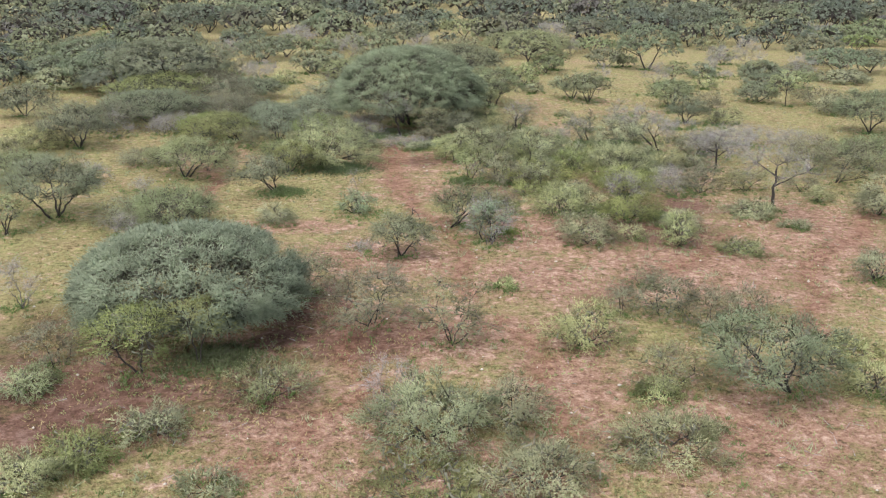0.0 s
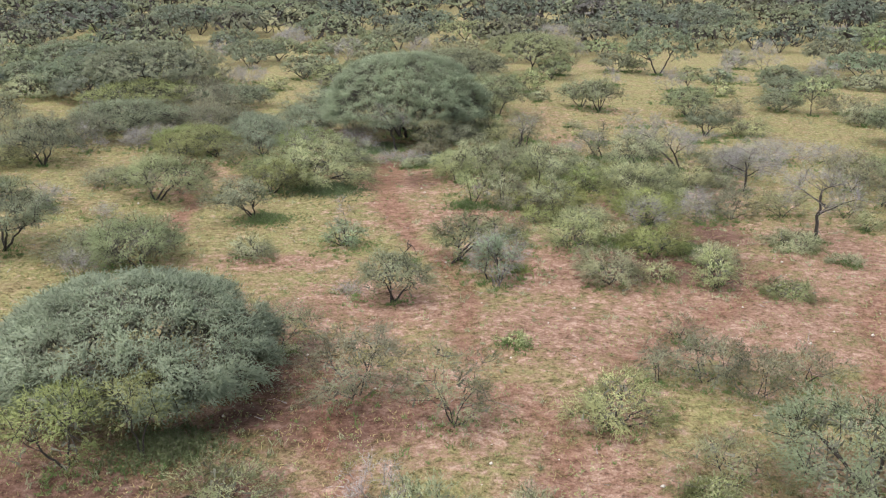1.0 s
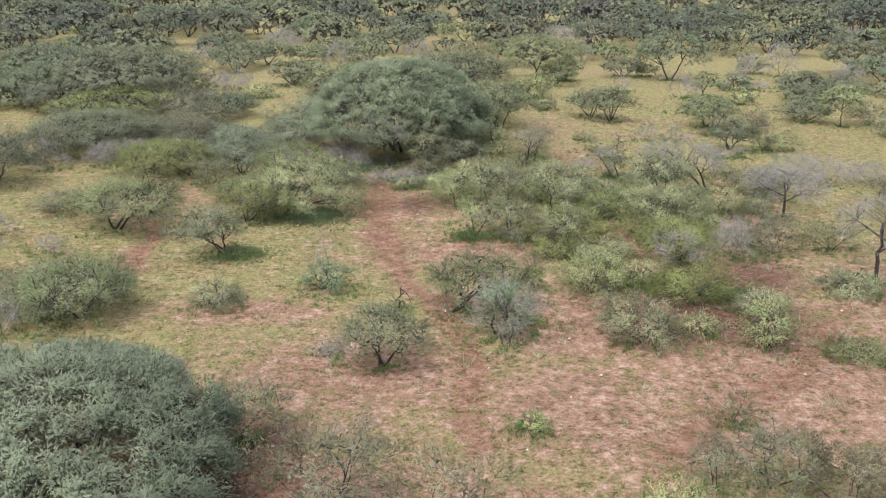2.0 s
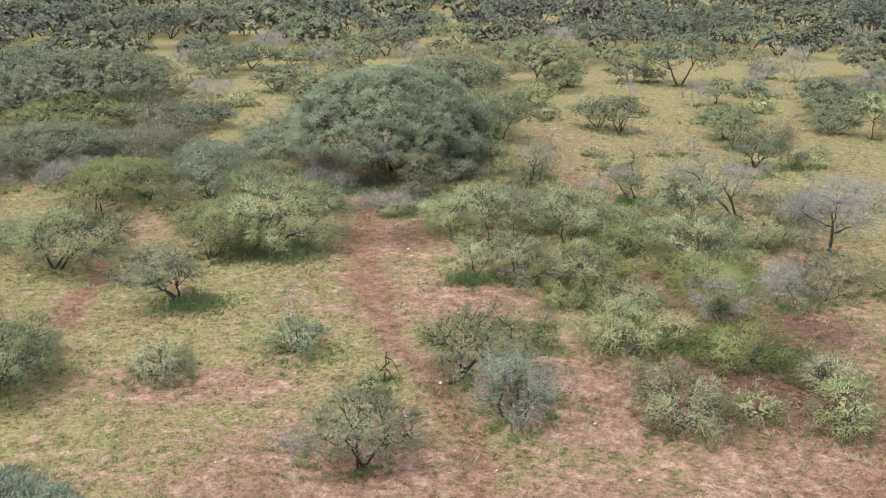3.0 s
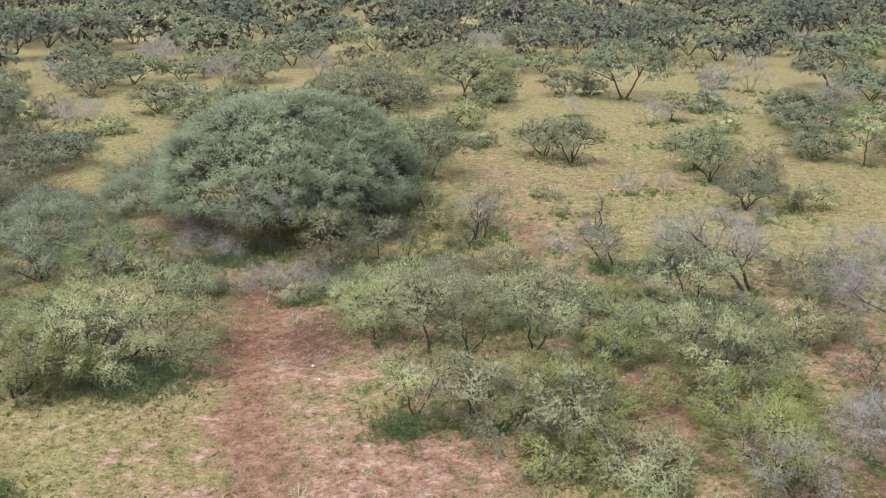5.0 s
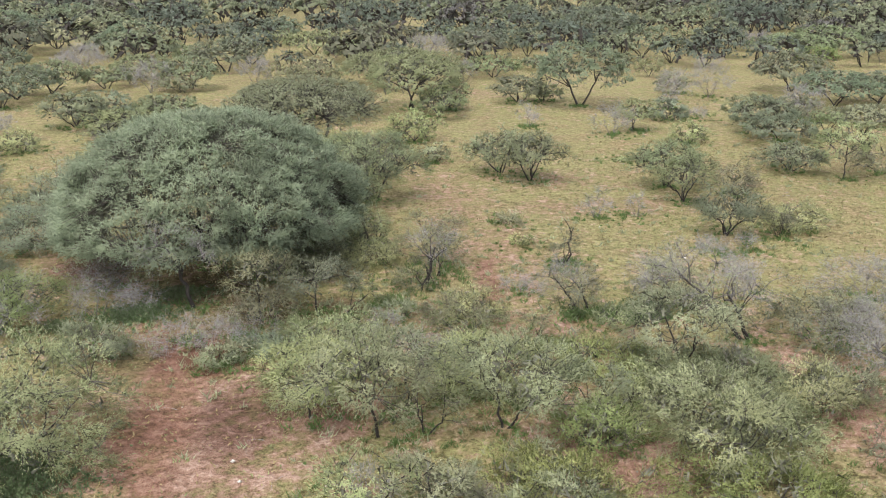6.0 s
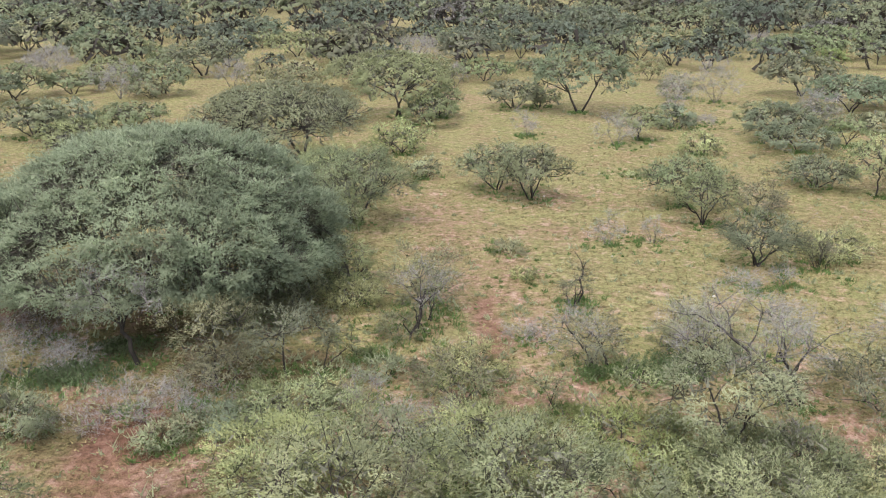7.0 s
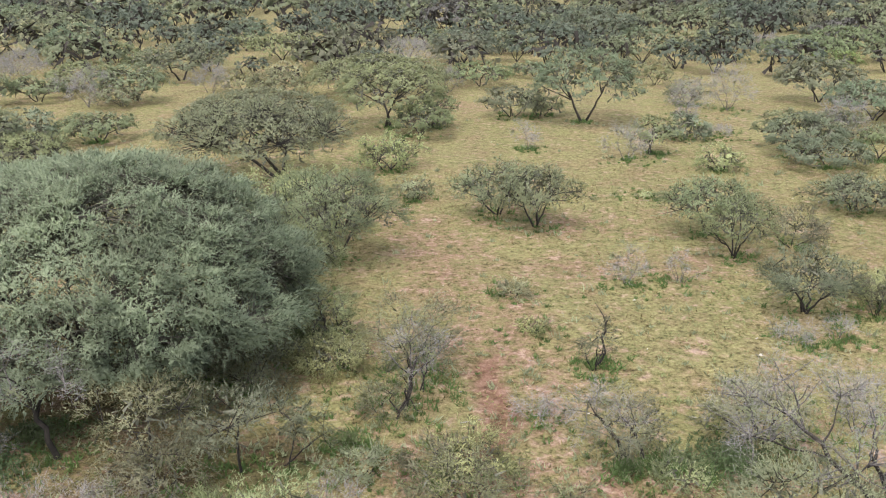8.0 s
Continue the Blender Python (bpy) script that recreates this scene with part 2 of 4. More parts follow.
def crown_clumps(rng, form, h, R, rc):
    """The tufts that make up a crown: where each sits, and which way the crown's skin faces there."""
    n = int(max(7, form["fill"] * form["area"] * R * R / (rc * rc)))
    ang = np.arange(n) * 2.39996 + rng.normal(0, 0.35, n)
    up = form["low"] + (1 - form["low"]) * rng.random(n)
    up = np.clip(up, -0.6, 1)
    flat = np.sqrt(1 - np.clip(up, 0, 1) ** 2)
    way = np.stack([flat * np.cos(ang), flat * np.sin(ang), up], 1)
    swell = np.ones(n)
    for k in range(7):
        dirn = unit(rng.normal(0, 1, 3))
        swell += form["rough"] * 0.55 * np.sin((way @ dirn) * (2.5 + 1.2 * k) + rng.random() * 6.283)
    swell = np.clip(swell, 0.55, 1.22)
    deep = 1 - form["skin"] * rng.random(n) ** 1.3
    top = h * (1 - form["waist"])
    r = R * 0.93 * swell * deep
    z = h * form["waist"] + way[:, 2] * np.where(way[:, 2] > 0, top * 0.94, h * form["waist"] * 0.9) * (0.45 + 0.55 * swell) * (0.5 + 0.5 * deep)
    p = np.stack([r * way[:, 0], r * way[:, 1], np.maximum(z, 0.06)], 1)
    skin = unit(way * (1 / R, 1 / R, 1 / max(top, 0.2)) + (0, 0, 0.15))
    return p, skin


def leaf_sprays(rng, at, skin, rc, leaf, share, spread=0.5, slim=0.25, puff=0.8, lie=0.0, reach=1.0):
    """Feathered shoots that fan out of every tuft: slim leaves close along each. Gives leaves and their normals."""
    K = 6
    one = slim * leaf * leaf
    t = max(3, int(share * 3.14 * rc * rc / (K * one)))
    n = len(at)
    m = n * t
    which = np.repeat(np.arange(n), t)
    out = skin[which]
    radial = unit(at[which] * (1, 1, 0) + 1e-6)
    way = unit(out * 0.35 + radial * 0.45 + rng.normal(0, spread, (m, 3)) + (0, 0, 0.25))
    length = reach * rc * (0.7 + 0.8 * rng.random((m, 1)))
    base = at[which] - out * rc * 0.35 + rng.normal(0, 0.42, (m, 3)) * rc * (1, 1, 0.5)
    side = unit(np.cross(way, out + rng.normal(0, 0.25, (m, 3))))
    u = (np.arange(K)[None] + rng.random((m, K))) / K * 0.9 + 0.1
    u = u[:, :, None]
    p = base[:, None] + way[:, None] * length[:, None] * u - np.array((0, 0, 0.35)) * length[:, None] * u * u
    p += side[:, None] * length[:, None] * (u * u) * rng.normal(0, 0.22, (m, 1, 1))
    hand = np.where(np.arange(K) % 2, 1.0, -1.0)[None, :, None]
    d = unit(way[:, None] * 0.8 + side[:, None] * hand * min(1.7 * slim, 0.5) + rng.normal(0, 0.22, (m, K, 3)) - (0, 0, 0.25) * u)
    face = unit(out[:, None] + rng.normal(0, 0.35, (m, K, 3)))
    d = unit(d - face * np.sum(d * face, 2, keepdims=True) * lie)
    w = unit(np.cross(d, face))
    l = leaf * (0.7 + 0.6 * rng.random((m, K, 1))) * (1.15 - 0.4 * u)
    p[:, :, 2] = np.maximum(p[:, :, 2], 0.03)
    a, b, c = p - w * l * slim, p + w * l * slim, p + d * l
    ball = unit((p - at[which][:, None]) / rc * puff + out[:, None] + (0, 0, 0.3))
    lit = unit(ball + 0.25 * face)
    return loose(a.reshape(-1, 3), b.reshape(-1, 3), c.reshape(-1, 3)), np.repeat(lit.reshape(-1, 3), 3, 0)


def bare_sprays(rng, at, skin, rc, t, thick):
    """Forking leafless twigs that fan out of every tuft."""
    n = len(at)
    m = n * t
    which = np.repeat(np.arange(n), t)
    way = unit(skin[which] * 0.6 + rng.normal(0, 0.6, (m, 3)) + (0, 0, 0.15))
    length = rc * (0.9 + 0.9 * rng.random((m, 1)))
    base = at[which] - skin[which] * rc * 0.5 + rng.normal(0, 0.3, (m, 3)) * rc
    base[:, 2] = np.maximum(base[:, 2], 0.05)
    sets = [slivers(rng, base, way, length, thick)]
    for k in range(3):
        u = 0.25 + 0.6 * rng.random((m, 1))
        w2 = unit(way + rng.normal(0, 0.55, (m, 3)))
        side = unit(np.cross(w2, rng.normal(0, 1, (m, 3)))) * thick * 0.8
        p = base + way * length * u
        sets.append(loose(p - side, p + side, p + w2 * length * (0.35 + 0.35 * rng.random((m, 1)))))
    v, f = joined(sets)
    v[:, 2] = np.maximum(v[:, 2], 0.02)
    return v, f


def inner_shade_twigs(rng, at, skin, rc, share, size):
    """Dark twig slips added inside a crown to stand in for its inner shade."""
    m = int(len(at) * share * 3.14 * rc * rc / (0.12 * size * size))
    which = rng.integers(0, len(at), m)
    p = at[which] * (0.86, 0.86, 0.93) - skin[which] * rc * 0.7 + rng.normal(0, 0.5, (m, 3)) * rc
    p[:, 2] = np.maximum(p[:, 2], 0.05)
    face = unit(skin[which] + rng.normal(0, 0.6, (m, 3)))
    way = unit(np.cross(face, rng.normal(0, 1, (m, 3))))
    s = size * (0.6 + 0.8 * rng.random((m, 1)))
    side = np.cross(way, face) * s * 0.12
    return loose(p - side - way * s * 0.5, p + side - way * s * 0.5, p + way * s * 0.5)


def tuft_size(R, d):
    return max(min(0.27, 0.15 * R + 0.09), 0.0034 * d)


def plant(kind, tone, x, y, h, w, ox=0.0, oy=0.0):
    """A bush or tree with its foot at x, y, its height and width, and how far the crown's middle stands off the foot."""
    count[0] += 1
    rng = np.random.default_rng(1000 + count[0])
    d = nearest(x, y)
    if kind == "herbs":
        return herbs(rng, x, y, h, w, d)
    if kind == "snag":
        return snag(rng, x, y, h, w)
    form, R = FORM[kind], w / 2
    thing = new(NAMES[kind])
    thing.location = (x, y, ground_z(x, y) - 0.03)
    words = WORDS[(kind, tone)]
    if h < 1.0 and kind != "shrub":
        words = "small " + words
    elif h > 3.2 and kind != "dome":
        words = "tall " + words
    tagged(thing, words, "bush" if kind in ("shrub", "wispy", "bare") else "tree", NAMES[kind].replace("_", " ") + "s of the plain")
    dry = kind in ("bare", "dry_parasol")
    woody = GREY_BARK if kind == "bare" else BARK
    if kind == "umbrella":
        tone = {"grey": "thorn", "yellow": "thorn_yellow", "blue": "thorn_dark"}.get(tone, tone)
    rc = tuft_size(R, d)
    if d > 46 and kind in ("umbrella", "shrub"):
        form = dict(form, skin=0.14, fill=1.15, cover=0.90, inner=0.22, rough=0.08)
    at, skin = crown_clumps(rng, form, h, R, rc)
    at[:, :2] += (ox, oy)
    # stems, each with its branches, out to every tuft
    thick = 0.012 * h + 0.0042 * w + 0.008
    k = int(rng.integers(*form["stems"]))
    near, mids = gathered(rng, at, k)
    k = len(mids)
    thick *= 1.15 / k ** 0.35 * (0.6 if kind in ("bare", "wispy", "parasol") else 1.0)
    sides = 6 if d < 30 else 4
    fine_from, fine_to = [], []
    for i in range(k):
        mine = at[near == i]
        if not len(mine):
            continue
        foot = np.array((*(rng.normal(0, 0.05, 2) * (k > 1) * (1 + 0.3 * w)), -0.08))
        end = mids[i] * (0.8, 0.8, 1.0) - (0, 0, 0.22 * h * (1 - form["waist"]) + 0.05 * h)
        end[:2] += 0.2 * np.array((ox, oy))
        end[2] = max(end[2], 0.25 * h)
        bend = foot + (end - foot) * (0.42, 0.42, 0.5) + rng.normal(0, 0.045, 3) * h
        line = arched(rng, foot[None], bend[None], end[None], 8, 0.018)
        stem = part("trunk", limbs(line, np.linspace(thick * 1.25, thick * 0.55, 8)[None], sides), woody, thing, smooth=True)
        line = line[0]
        sub, centre = gathered(rng, mine, 2 + (len(mine) > 8) + (len(mine) > 16))
        starts = line[rng.integers(4, 8, len(centre))]
        ends = centre - (0, 0, 0.08 * h)
        ends[:, 2] = np.maximum(ends[:, 2], 0.12 * h)
        arms = arched(rng, starts, (starts + ends) / 2 + rng.normal(0, 0.05, starts.shape) * h, ends, 5, 0.035)
        for arm in arms:
            part("branch", limbs(arm[None], np.linspace(thick * 0.55, thick * 0.2, 5)[None], 4), woody, stem, smooth=True)
        pool = np.concatenate([arms[:, 2:].reshape(-1, 3), line[3:]])
        for c in mine:
            fine_from.append(pool[int(np.argmin(np.linalg.norm(pool - c, axis=1) + 0.6 * np.maximum(pool[:, 2] - c[2], 0)))])
            fine_to.append(c)
    if d < 46:
        a, b = np.array(fine_from), np.array(fine_to)
        n = len(a)
        line = arched(rng, a, (a + b) / 2 + rng.normal(0, 0.12, a.shape) * rc, b, 3, 0.06)
        taper = np.linspace(thick * 0.20 + 0.004, 0.005 + 0.00012 * d, 3)[None].repeat(n, 0)
        tagged(part("fine_wood", limbs(line, taper, 3), GREY_BARK if dry else (FINE_BARK if kind in ("wispy", "dome", "shrub") else BARK), thing), kind="stuff")
    # leaves and twigs
    leaf = max(0.085 if kind == "dome" else 0.065, (0.0023 if d < 46 else 0.0020 + 0.000007 * (d - 46)) * d)
    slim, puff, lie, reach = (0.17, 0.8, 0.0, 1.0) if d < 34 else ((0.24, 0.6, 0.4, 0.85) if d < 46 else (0.30, 0.3, 0.8, 0.6))
    # added dark filler under the leaves, for the crown's inner shade
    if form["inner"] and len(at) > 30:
        tagged(part("inner_shade_fill", inner_shade_twigs(rng, at, skin, rc, form["inner"], max(0.22, 0.0075 * d)), INNER_SHADE, thing), kind="stuff")
    if dry:
        some = rng.random(len(at)) < form["cover"] * 2.5
        if not some.any():
            some[0] = True
        leaves, lit = leaf_sprays(rng, at[some], skin[some], rc, leaf, 0.3, 0.6)
        part("crown", leaves, LEAF["olive"], thing, normals=lit)
    else:
        leaves, lit = leaf_sprays(rng, at, skin, rc, leaf, form["cover"], form["spread"], slim, puff, lie, reach)
        part("crown", leaves, LEAF[tone], thing, normals=lit)
    if dry or kind == "wispy":
        t = 15 if dry else 4
        tagged(part("brushwood", bare_sprays(rng, at, skin, rc, max(2, int(t * min(1, 45 / d))), max(0.0036, 0.00014 * d)), TWIG if dry else BROWN_TWIG, thing), kind="stuff")
    return thing


def herbs(rng, x, y, h, w, d):
    """A low patch of leafy herbs: stems with broad leaves."""
    thing = tagged(new("herb_patch"), "bright green low leafy herbs in the shade of bushes", "herbs", "herb patches")
    thing.location = (x, y, ground_z(x, y))
    R = w / 2
    m = int(190 * math.pi * R * R * min(1.0, (30 / d) ** 1.3))
    ang, rad = rng.random(m) * 6.283, np.abs(rng.normal(0, 0.62, m))
    r = rad * R * ripple(rng, ang, 0.2)
    tall = h * np.maximum(1 - 0.6 * rad ** 2, 0.2) * (0.5 + 0.7 * rng.random(m))
    at = np.stack([r * np.cos(ang), r * np.sin(ang) * 0.75, np.full(m, 0.01)], 1)
    way = unit(rng.normal(0, 0.25, (m, 3)) + (0, 0, 1))
    leaf = max(0.07, 0.0028 * d)
    part("stalk_mass", slivers(rng, at, way, tall[:, None] * 1.1, 0.006), BROWN_TWIG, thing)["kind"] = "stuff"
    part("leaf_mass", sprays(rng, at, way, tall[:, None] * 1.15, 6, leaf, 0.55), LEAF["green"], thing)["kind"] = "stuff"
    return thing


def snag(rng, x, y, h, w):
    """A dead broken stem."""
    thing = tagged(new("dead_stem"), "dark dead thorn stem, broken and leafless", "dead tree", "dead stems")
    thing.location = (x, y, ground_z(x, y))
    a = rng.random() * 6.283
    top = np.array((math.cos(a) * w * 0.4, math.sin(a) * w * 0.4, h))
    main = kinked(rng, (0, 0, -0.1), top, 7, 0.07)
    part("trunk", tube(main, np.linspace(0.034, 0.014, 7), 6), BARK, thing, smooth=True)
    for i in range(4):
        s = main[2 + i]
        e = s + unit(rng.normal(0, 1, 3) + (0, 0, 0.6)) * (0.3 + 0.3 * rng.random())
        part("branch", tube(kinked(rng, s, e, 4, 0.1), np.linspace(0.02, 0.006, 4), 4), BARK, thing, smooth=True)
    return thing


# ---- ground ----
PATCHES = []


def bare_soil(x, y, rx, ry):
    """A patch where the red sand shows."""
    PATCHES.append((x, y, rx, ry))


TRAILS, DARK_SOIL = [], []


def trail(x1, y1, x2, y2, w):
    """A narrow beaten track of loose red sand."""
    TRAILS.append((x1, y1, x2, y2, w))


def dark_soil(x, y, rx, ry):
    """A patch where the ground is darker."""
    DARK_SOIL.append((x, y, rx, ry))


def ground_z(x, y):
    """The lie of the ground: faint swells."""
    near = math.exp(-max(0.0, math.hypot(x, y - 55) - 90) / 60)
    return near * (0.05 * math.sin(x * 0.31 + 1.0) * math.cos(y * 0.27) + 0.035 * math.sin(x * 0.83 + y * 0.61))

bare_soil(-3.4, 19.4, 1.7, 2.2)
bare_soil(-8.9, 21.0, 2.9, 2.0)
bare_soil(-1.1, 25.4, 4.0, 1.7)
bare_soil(3.3, 22.0, 1.2, 3.2)
bare_soil(9.5, 32.0, 4.3, 3.7)
bare_soil(7.1, 36.1, 4.1, 2.1)
bare_soil(15.0, 36.4, 2.5, 3.9)
bare_soil(7.3, 19.2, 2.6, 2.2)
bare_soil(0.4, 17.3, 2.4, 1.1)
bare_soil(-1.8, 32.3, 2.7, 1.7)
bare_soil(-2.7, 32.5, 2.0, 1.5)
bare_soil(3.3, 30.3, 1.8, 2.2)
bare_soil(5.2, 29.2, 2.2, 1.0)
bare_soil(9.6, 35.1, 1.1, 2.9)
bare_soil(10.2, 31.4, 2.3, 1.9)
bare_soil(-4.3, 27.5, 1.1, 2.3)
bare_soil(-2.0, 24.6, 1.8, 1.1)
bare_soil(3.8, 35.4, 1.5, 1.8)
bare_soil(-1.7, 49.9, 1.3, 3.0)
bare_soil(0.8, 42.9, 1.9, 1.2)
bare_soil(4.2, 36.3, 1.5, 1.9)
bare_soil(6.6, 46.8, 1.1, 2.5)
bare_soil(-13.2, 51.1, 2.0, 2.3)
bare_soil(-5.9, 36.6, 1.9, 0.5)
bare_soil(13.0, 49.1, 0.8, 2.0)
bare_soil(11.1, 40.2, 0.7, 1.7)
bare_soil(-1.9, 49.9, 1.5, 3.4)
bare_soil(0.9, 42.6, 2.4, 1.2)
bare_soil(6.9, 45.6, 1.1, 2.9)
bare_soil(12.4, 48.5, 0.7, 3.2)
bare_soil(-6.5, 62.0, 1.8, 1.7)
bare_soil(-1.7, 51.0, 1.9, 2.5)
bare_soil(5.9, 53.6, 0.6, 1.5)
bare_soil(-6.4, 61.3, 1.3, 1.4)
bare_soil(1.0, 49.4, 0.7, 0.9)
bare_soil(6.6, 60.6, 1.5, 1.1)
bare_soil(7.2, 60.2, 0.8, 3.7)
bare_soil(6.7, 68.1, 1.0, 3.6)
bare_soil(5.9, 54.3, 0.6, 0.7)
bare_soil(14.3, 66.1, 1.6, 0.6)
bare_soil(10.5, 66.2, 1.2, 0.8)
bare_soil(13.8, 99.1, 0.9, 1.2)
bare_soil(12.1, 71.2, 1.2, 0.8)
bare_soil(5.8, 53.3, 0.6, 1.8)
bare_soil(7.8, 53.2, 1.3, 0.7)
bare_soil(2.1, 52.6, 0.7, 0.9)
bare_soil(3.8, 54.9, 0.4, 0.9)
bare_soil(1.8, 52.6, 0.5, 0.5)
bare_soil(-3.2, 55.5, 0.9, 0.8)
trail(-4.3, 17.5, -2.1, 21.5, 0.45)
trail(-2.1, 21.5, -3.2, 26.6, 0.4)
trail(2.4, 25.3, 2.7, 18.7, 0.5)
trail(-1.1, 24.9, 2.3, 26.7, 0.4)
trail(0.2, 38.0, 0.9, 28.5, 0.45)
trail(4.5, 27.9, 10.4, 33.9, 0.5)
trail(10.4, 33.9, 12.3, 37.0, 0.4)
trail(-3.0, 53.2, -1.8, 41.2, 0.5)
trail(-1.8, 41.2, 0.1, 35.9, 0.45)
trail(-12.7, 50.3, -10.5, 40.5, 0.5)
trail(-1.9, 53.1, -3.0, 47.5, 0.6)
trail(-3.0, 47.5, -2.3, 42.2, 0.5)
trail(-2.5, 54.2, -3.2, 49.0, 0.8)
trail(6.8, 59.8, 4.9, 53.2, 0.4)
trail(-3.3, 55.0, -2.4, 43.6, 0.5)
trail(19.2, 39.6, 12.8, 31.1, 0.6)
trail(13.0, 31.1, 11.0, 25.8, 0.5)
dark_soil(8.0, 36.0, 2.6, 1.6)
dark_soil(9.8, 40.0, 1.6, 1.6)
dark_soil(-8.8, 20.7, 2.9, 2.1)
dark_soil(-5.1, 21.6, 1.4, 1.5)
dark_soil(-4.2, 24.9, 1.0, 1.7)
dark_soil(-11.8, 24.9, 1.0, 2.0)
dark_soil(-4.3, 27.4, 1.1, 2.0)
dark_soil(-2.2, 24.4, 1.2, 0.9)
dark_soil(-2.9, 53.4, 1.7, 0.9)
dark_soil(-3.4, 49.2, 0.9, 0.6)
dark_soil(-6.4, 60.8, 1.1, 1.1)
dark_soil(-0.2, 56.1, 2.3, 1.0)
dark_soil(-2.5, 59.5, 1.3, 1.2)
dark_soil(-1.1, 49.5, 0.7, 1.2)


def soil_at(X, Y):
    s = np.zeros_like(X)
    for x, y, rx, ry in PATCHES:
        q = ((X - x) / (rx * 1.3 + 0.4)) ** 2 + ((Y - y) / (ry * 1.3 + 0.4)) ** 2
        s = np.maximum(s, np.exp(-q * 0.9))
    s = s * (1 - 0.55 * np.clip((Y - 47) / 8, 0, 1))
    return np.maximum(s, 0.8 * trail_at(X, Y))


def trail_at(X, Y):
    s = np.zeros_like(X)
    for x1, y1, x2, y2, w in TRAILS:
        dx, dy = x2 - x1, y2 - y1
        u = np.clip(((X - x1) * dx + (Y - y1) * dy) / (dx * dx + dy * dy), 0, 1)
        bow = 0.25 * np.sin(u * 9.0 + x1)
        d = np.hypot(X - x1 - u * dx + bow, Y - y1 - u * dy)
        s = np.maximum(s, np.exp(-(d / w) ** 2))
    return s


def dark_soil_at(X, Y):
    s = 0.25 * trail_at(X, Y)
    for x, y, rx, ry in DARK_SOIL:
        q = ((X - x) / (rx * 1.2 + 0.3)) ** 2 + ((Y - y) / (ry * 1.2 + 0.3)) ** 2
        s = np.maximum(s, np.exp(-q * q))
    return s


def axis(lo, hi, step, far):
    mid = list(np.arange(lo, hi + 1e-6, step))
    a, g = [], step
    p = lo
    while p > -far:
        g *= 1.35
        p -= g
        a.append(p)
    b, g, p = [], step, hi
    while p < far:
        g *= 1.35
        p += g
        b.append(p)
    return np.array(a[::-1] + mid + b)


def build_ground():
    xs, ys = axis(-32, 36, 0.4, 3000), axis(10, 100, 0.5, 3000)
    X, Y = np.meshgrid(xs, ys)
    rng = np.random.default_rng(5)
    near = np.exp(-np.maximum(0, np.hypot(X, Y - 55) - 90) / 60)
    Z = near * (0.05 * np.sin(X * 0.31 + 1.0) * np.cos(Y * 0.27) + 0.035 * np.sin(X * 0.83 + Y * 0.61))
    S = soil_at(X, Y)
    Z += near * rng.normal(0, 0.010, X.shape) - 0.03 * S * near - 0.03 * trail_at(X, Y) * near
    v = np.stack([X, Y, Z], -1).reshape(-1, 3)
    nx, ny = len(xs), len(ys)
    i = (np.arange(ny - 1)[:, None] * nx + np.arange(nx - 1)[None]).ravel()
    f = np.concatenate([np.stack([i, i + 1, i + nx + 1], 1), np.stack([i, i + nx + 1, i + nx], 1)])
    me = mesh_of("ground", v, f)
    me.attributes.new("soil", "FLOAT", "POINT").data.foreach_set("value", S.ravel().astype(np.float32))
    me.attributes.new("darken", "FLOAT", "POINT").data.foreach_set("value", dark_soil_at(X, Y).ravel().astype(np.float32))
    me.attributes.new("track", "FLOAT", "POINT").data.foreach_set("value", trail_at(X, Y).ravel().astype(np.float32))
    me.polygons.foreach_set("use_smooth", np.ones(len(f), dtype=bool))
    me.materials.append(ground_material())
    return tagged(new("ground", me), "red sandy savanna ground with short dry yellow-green grass", "ground", kind="structure")


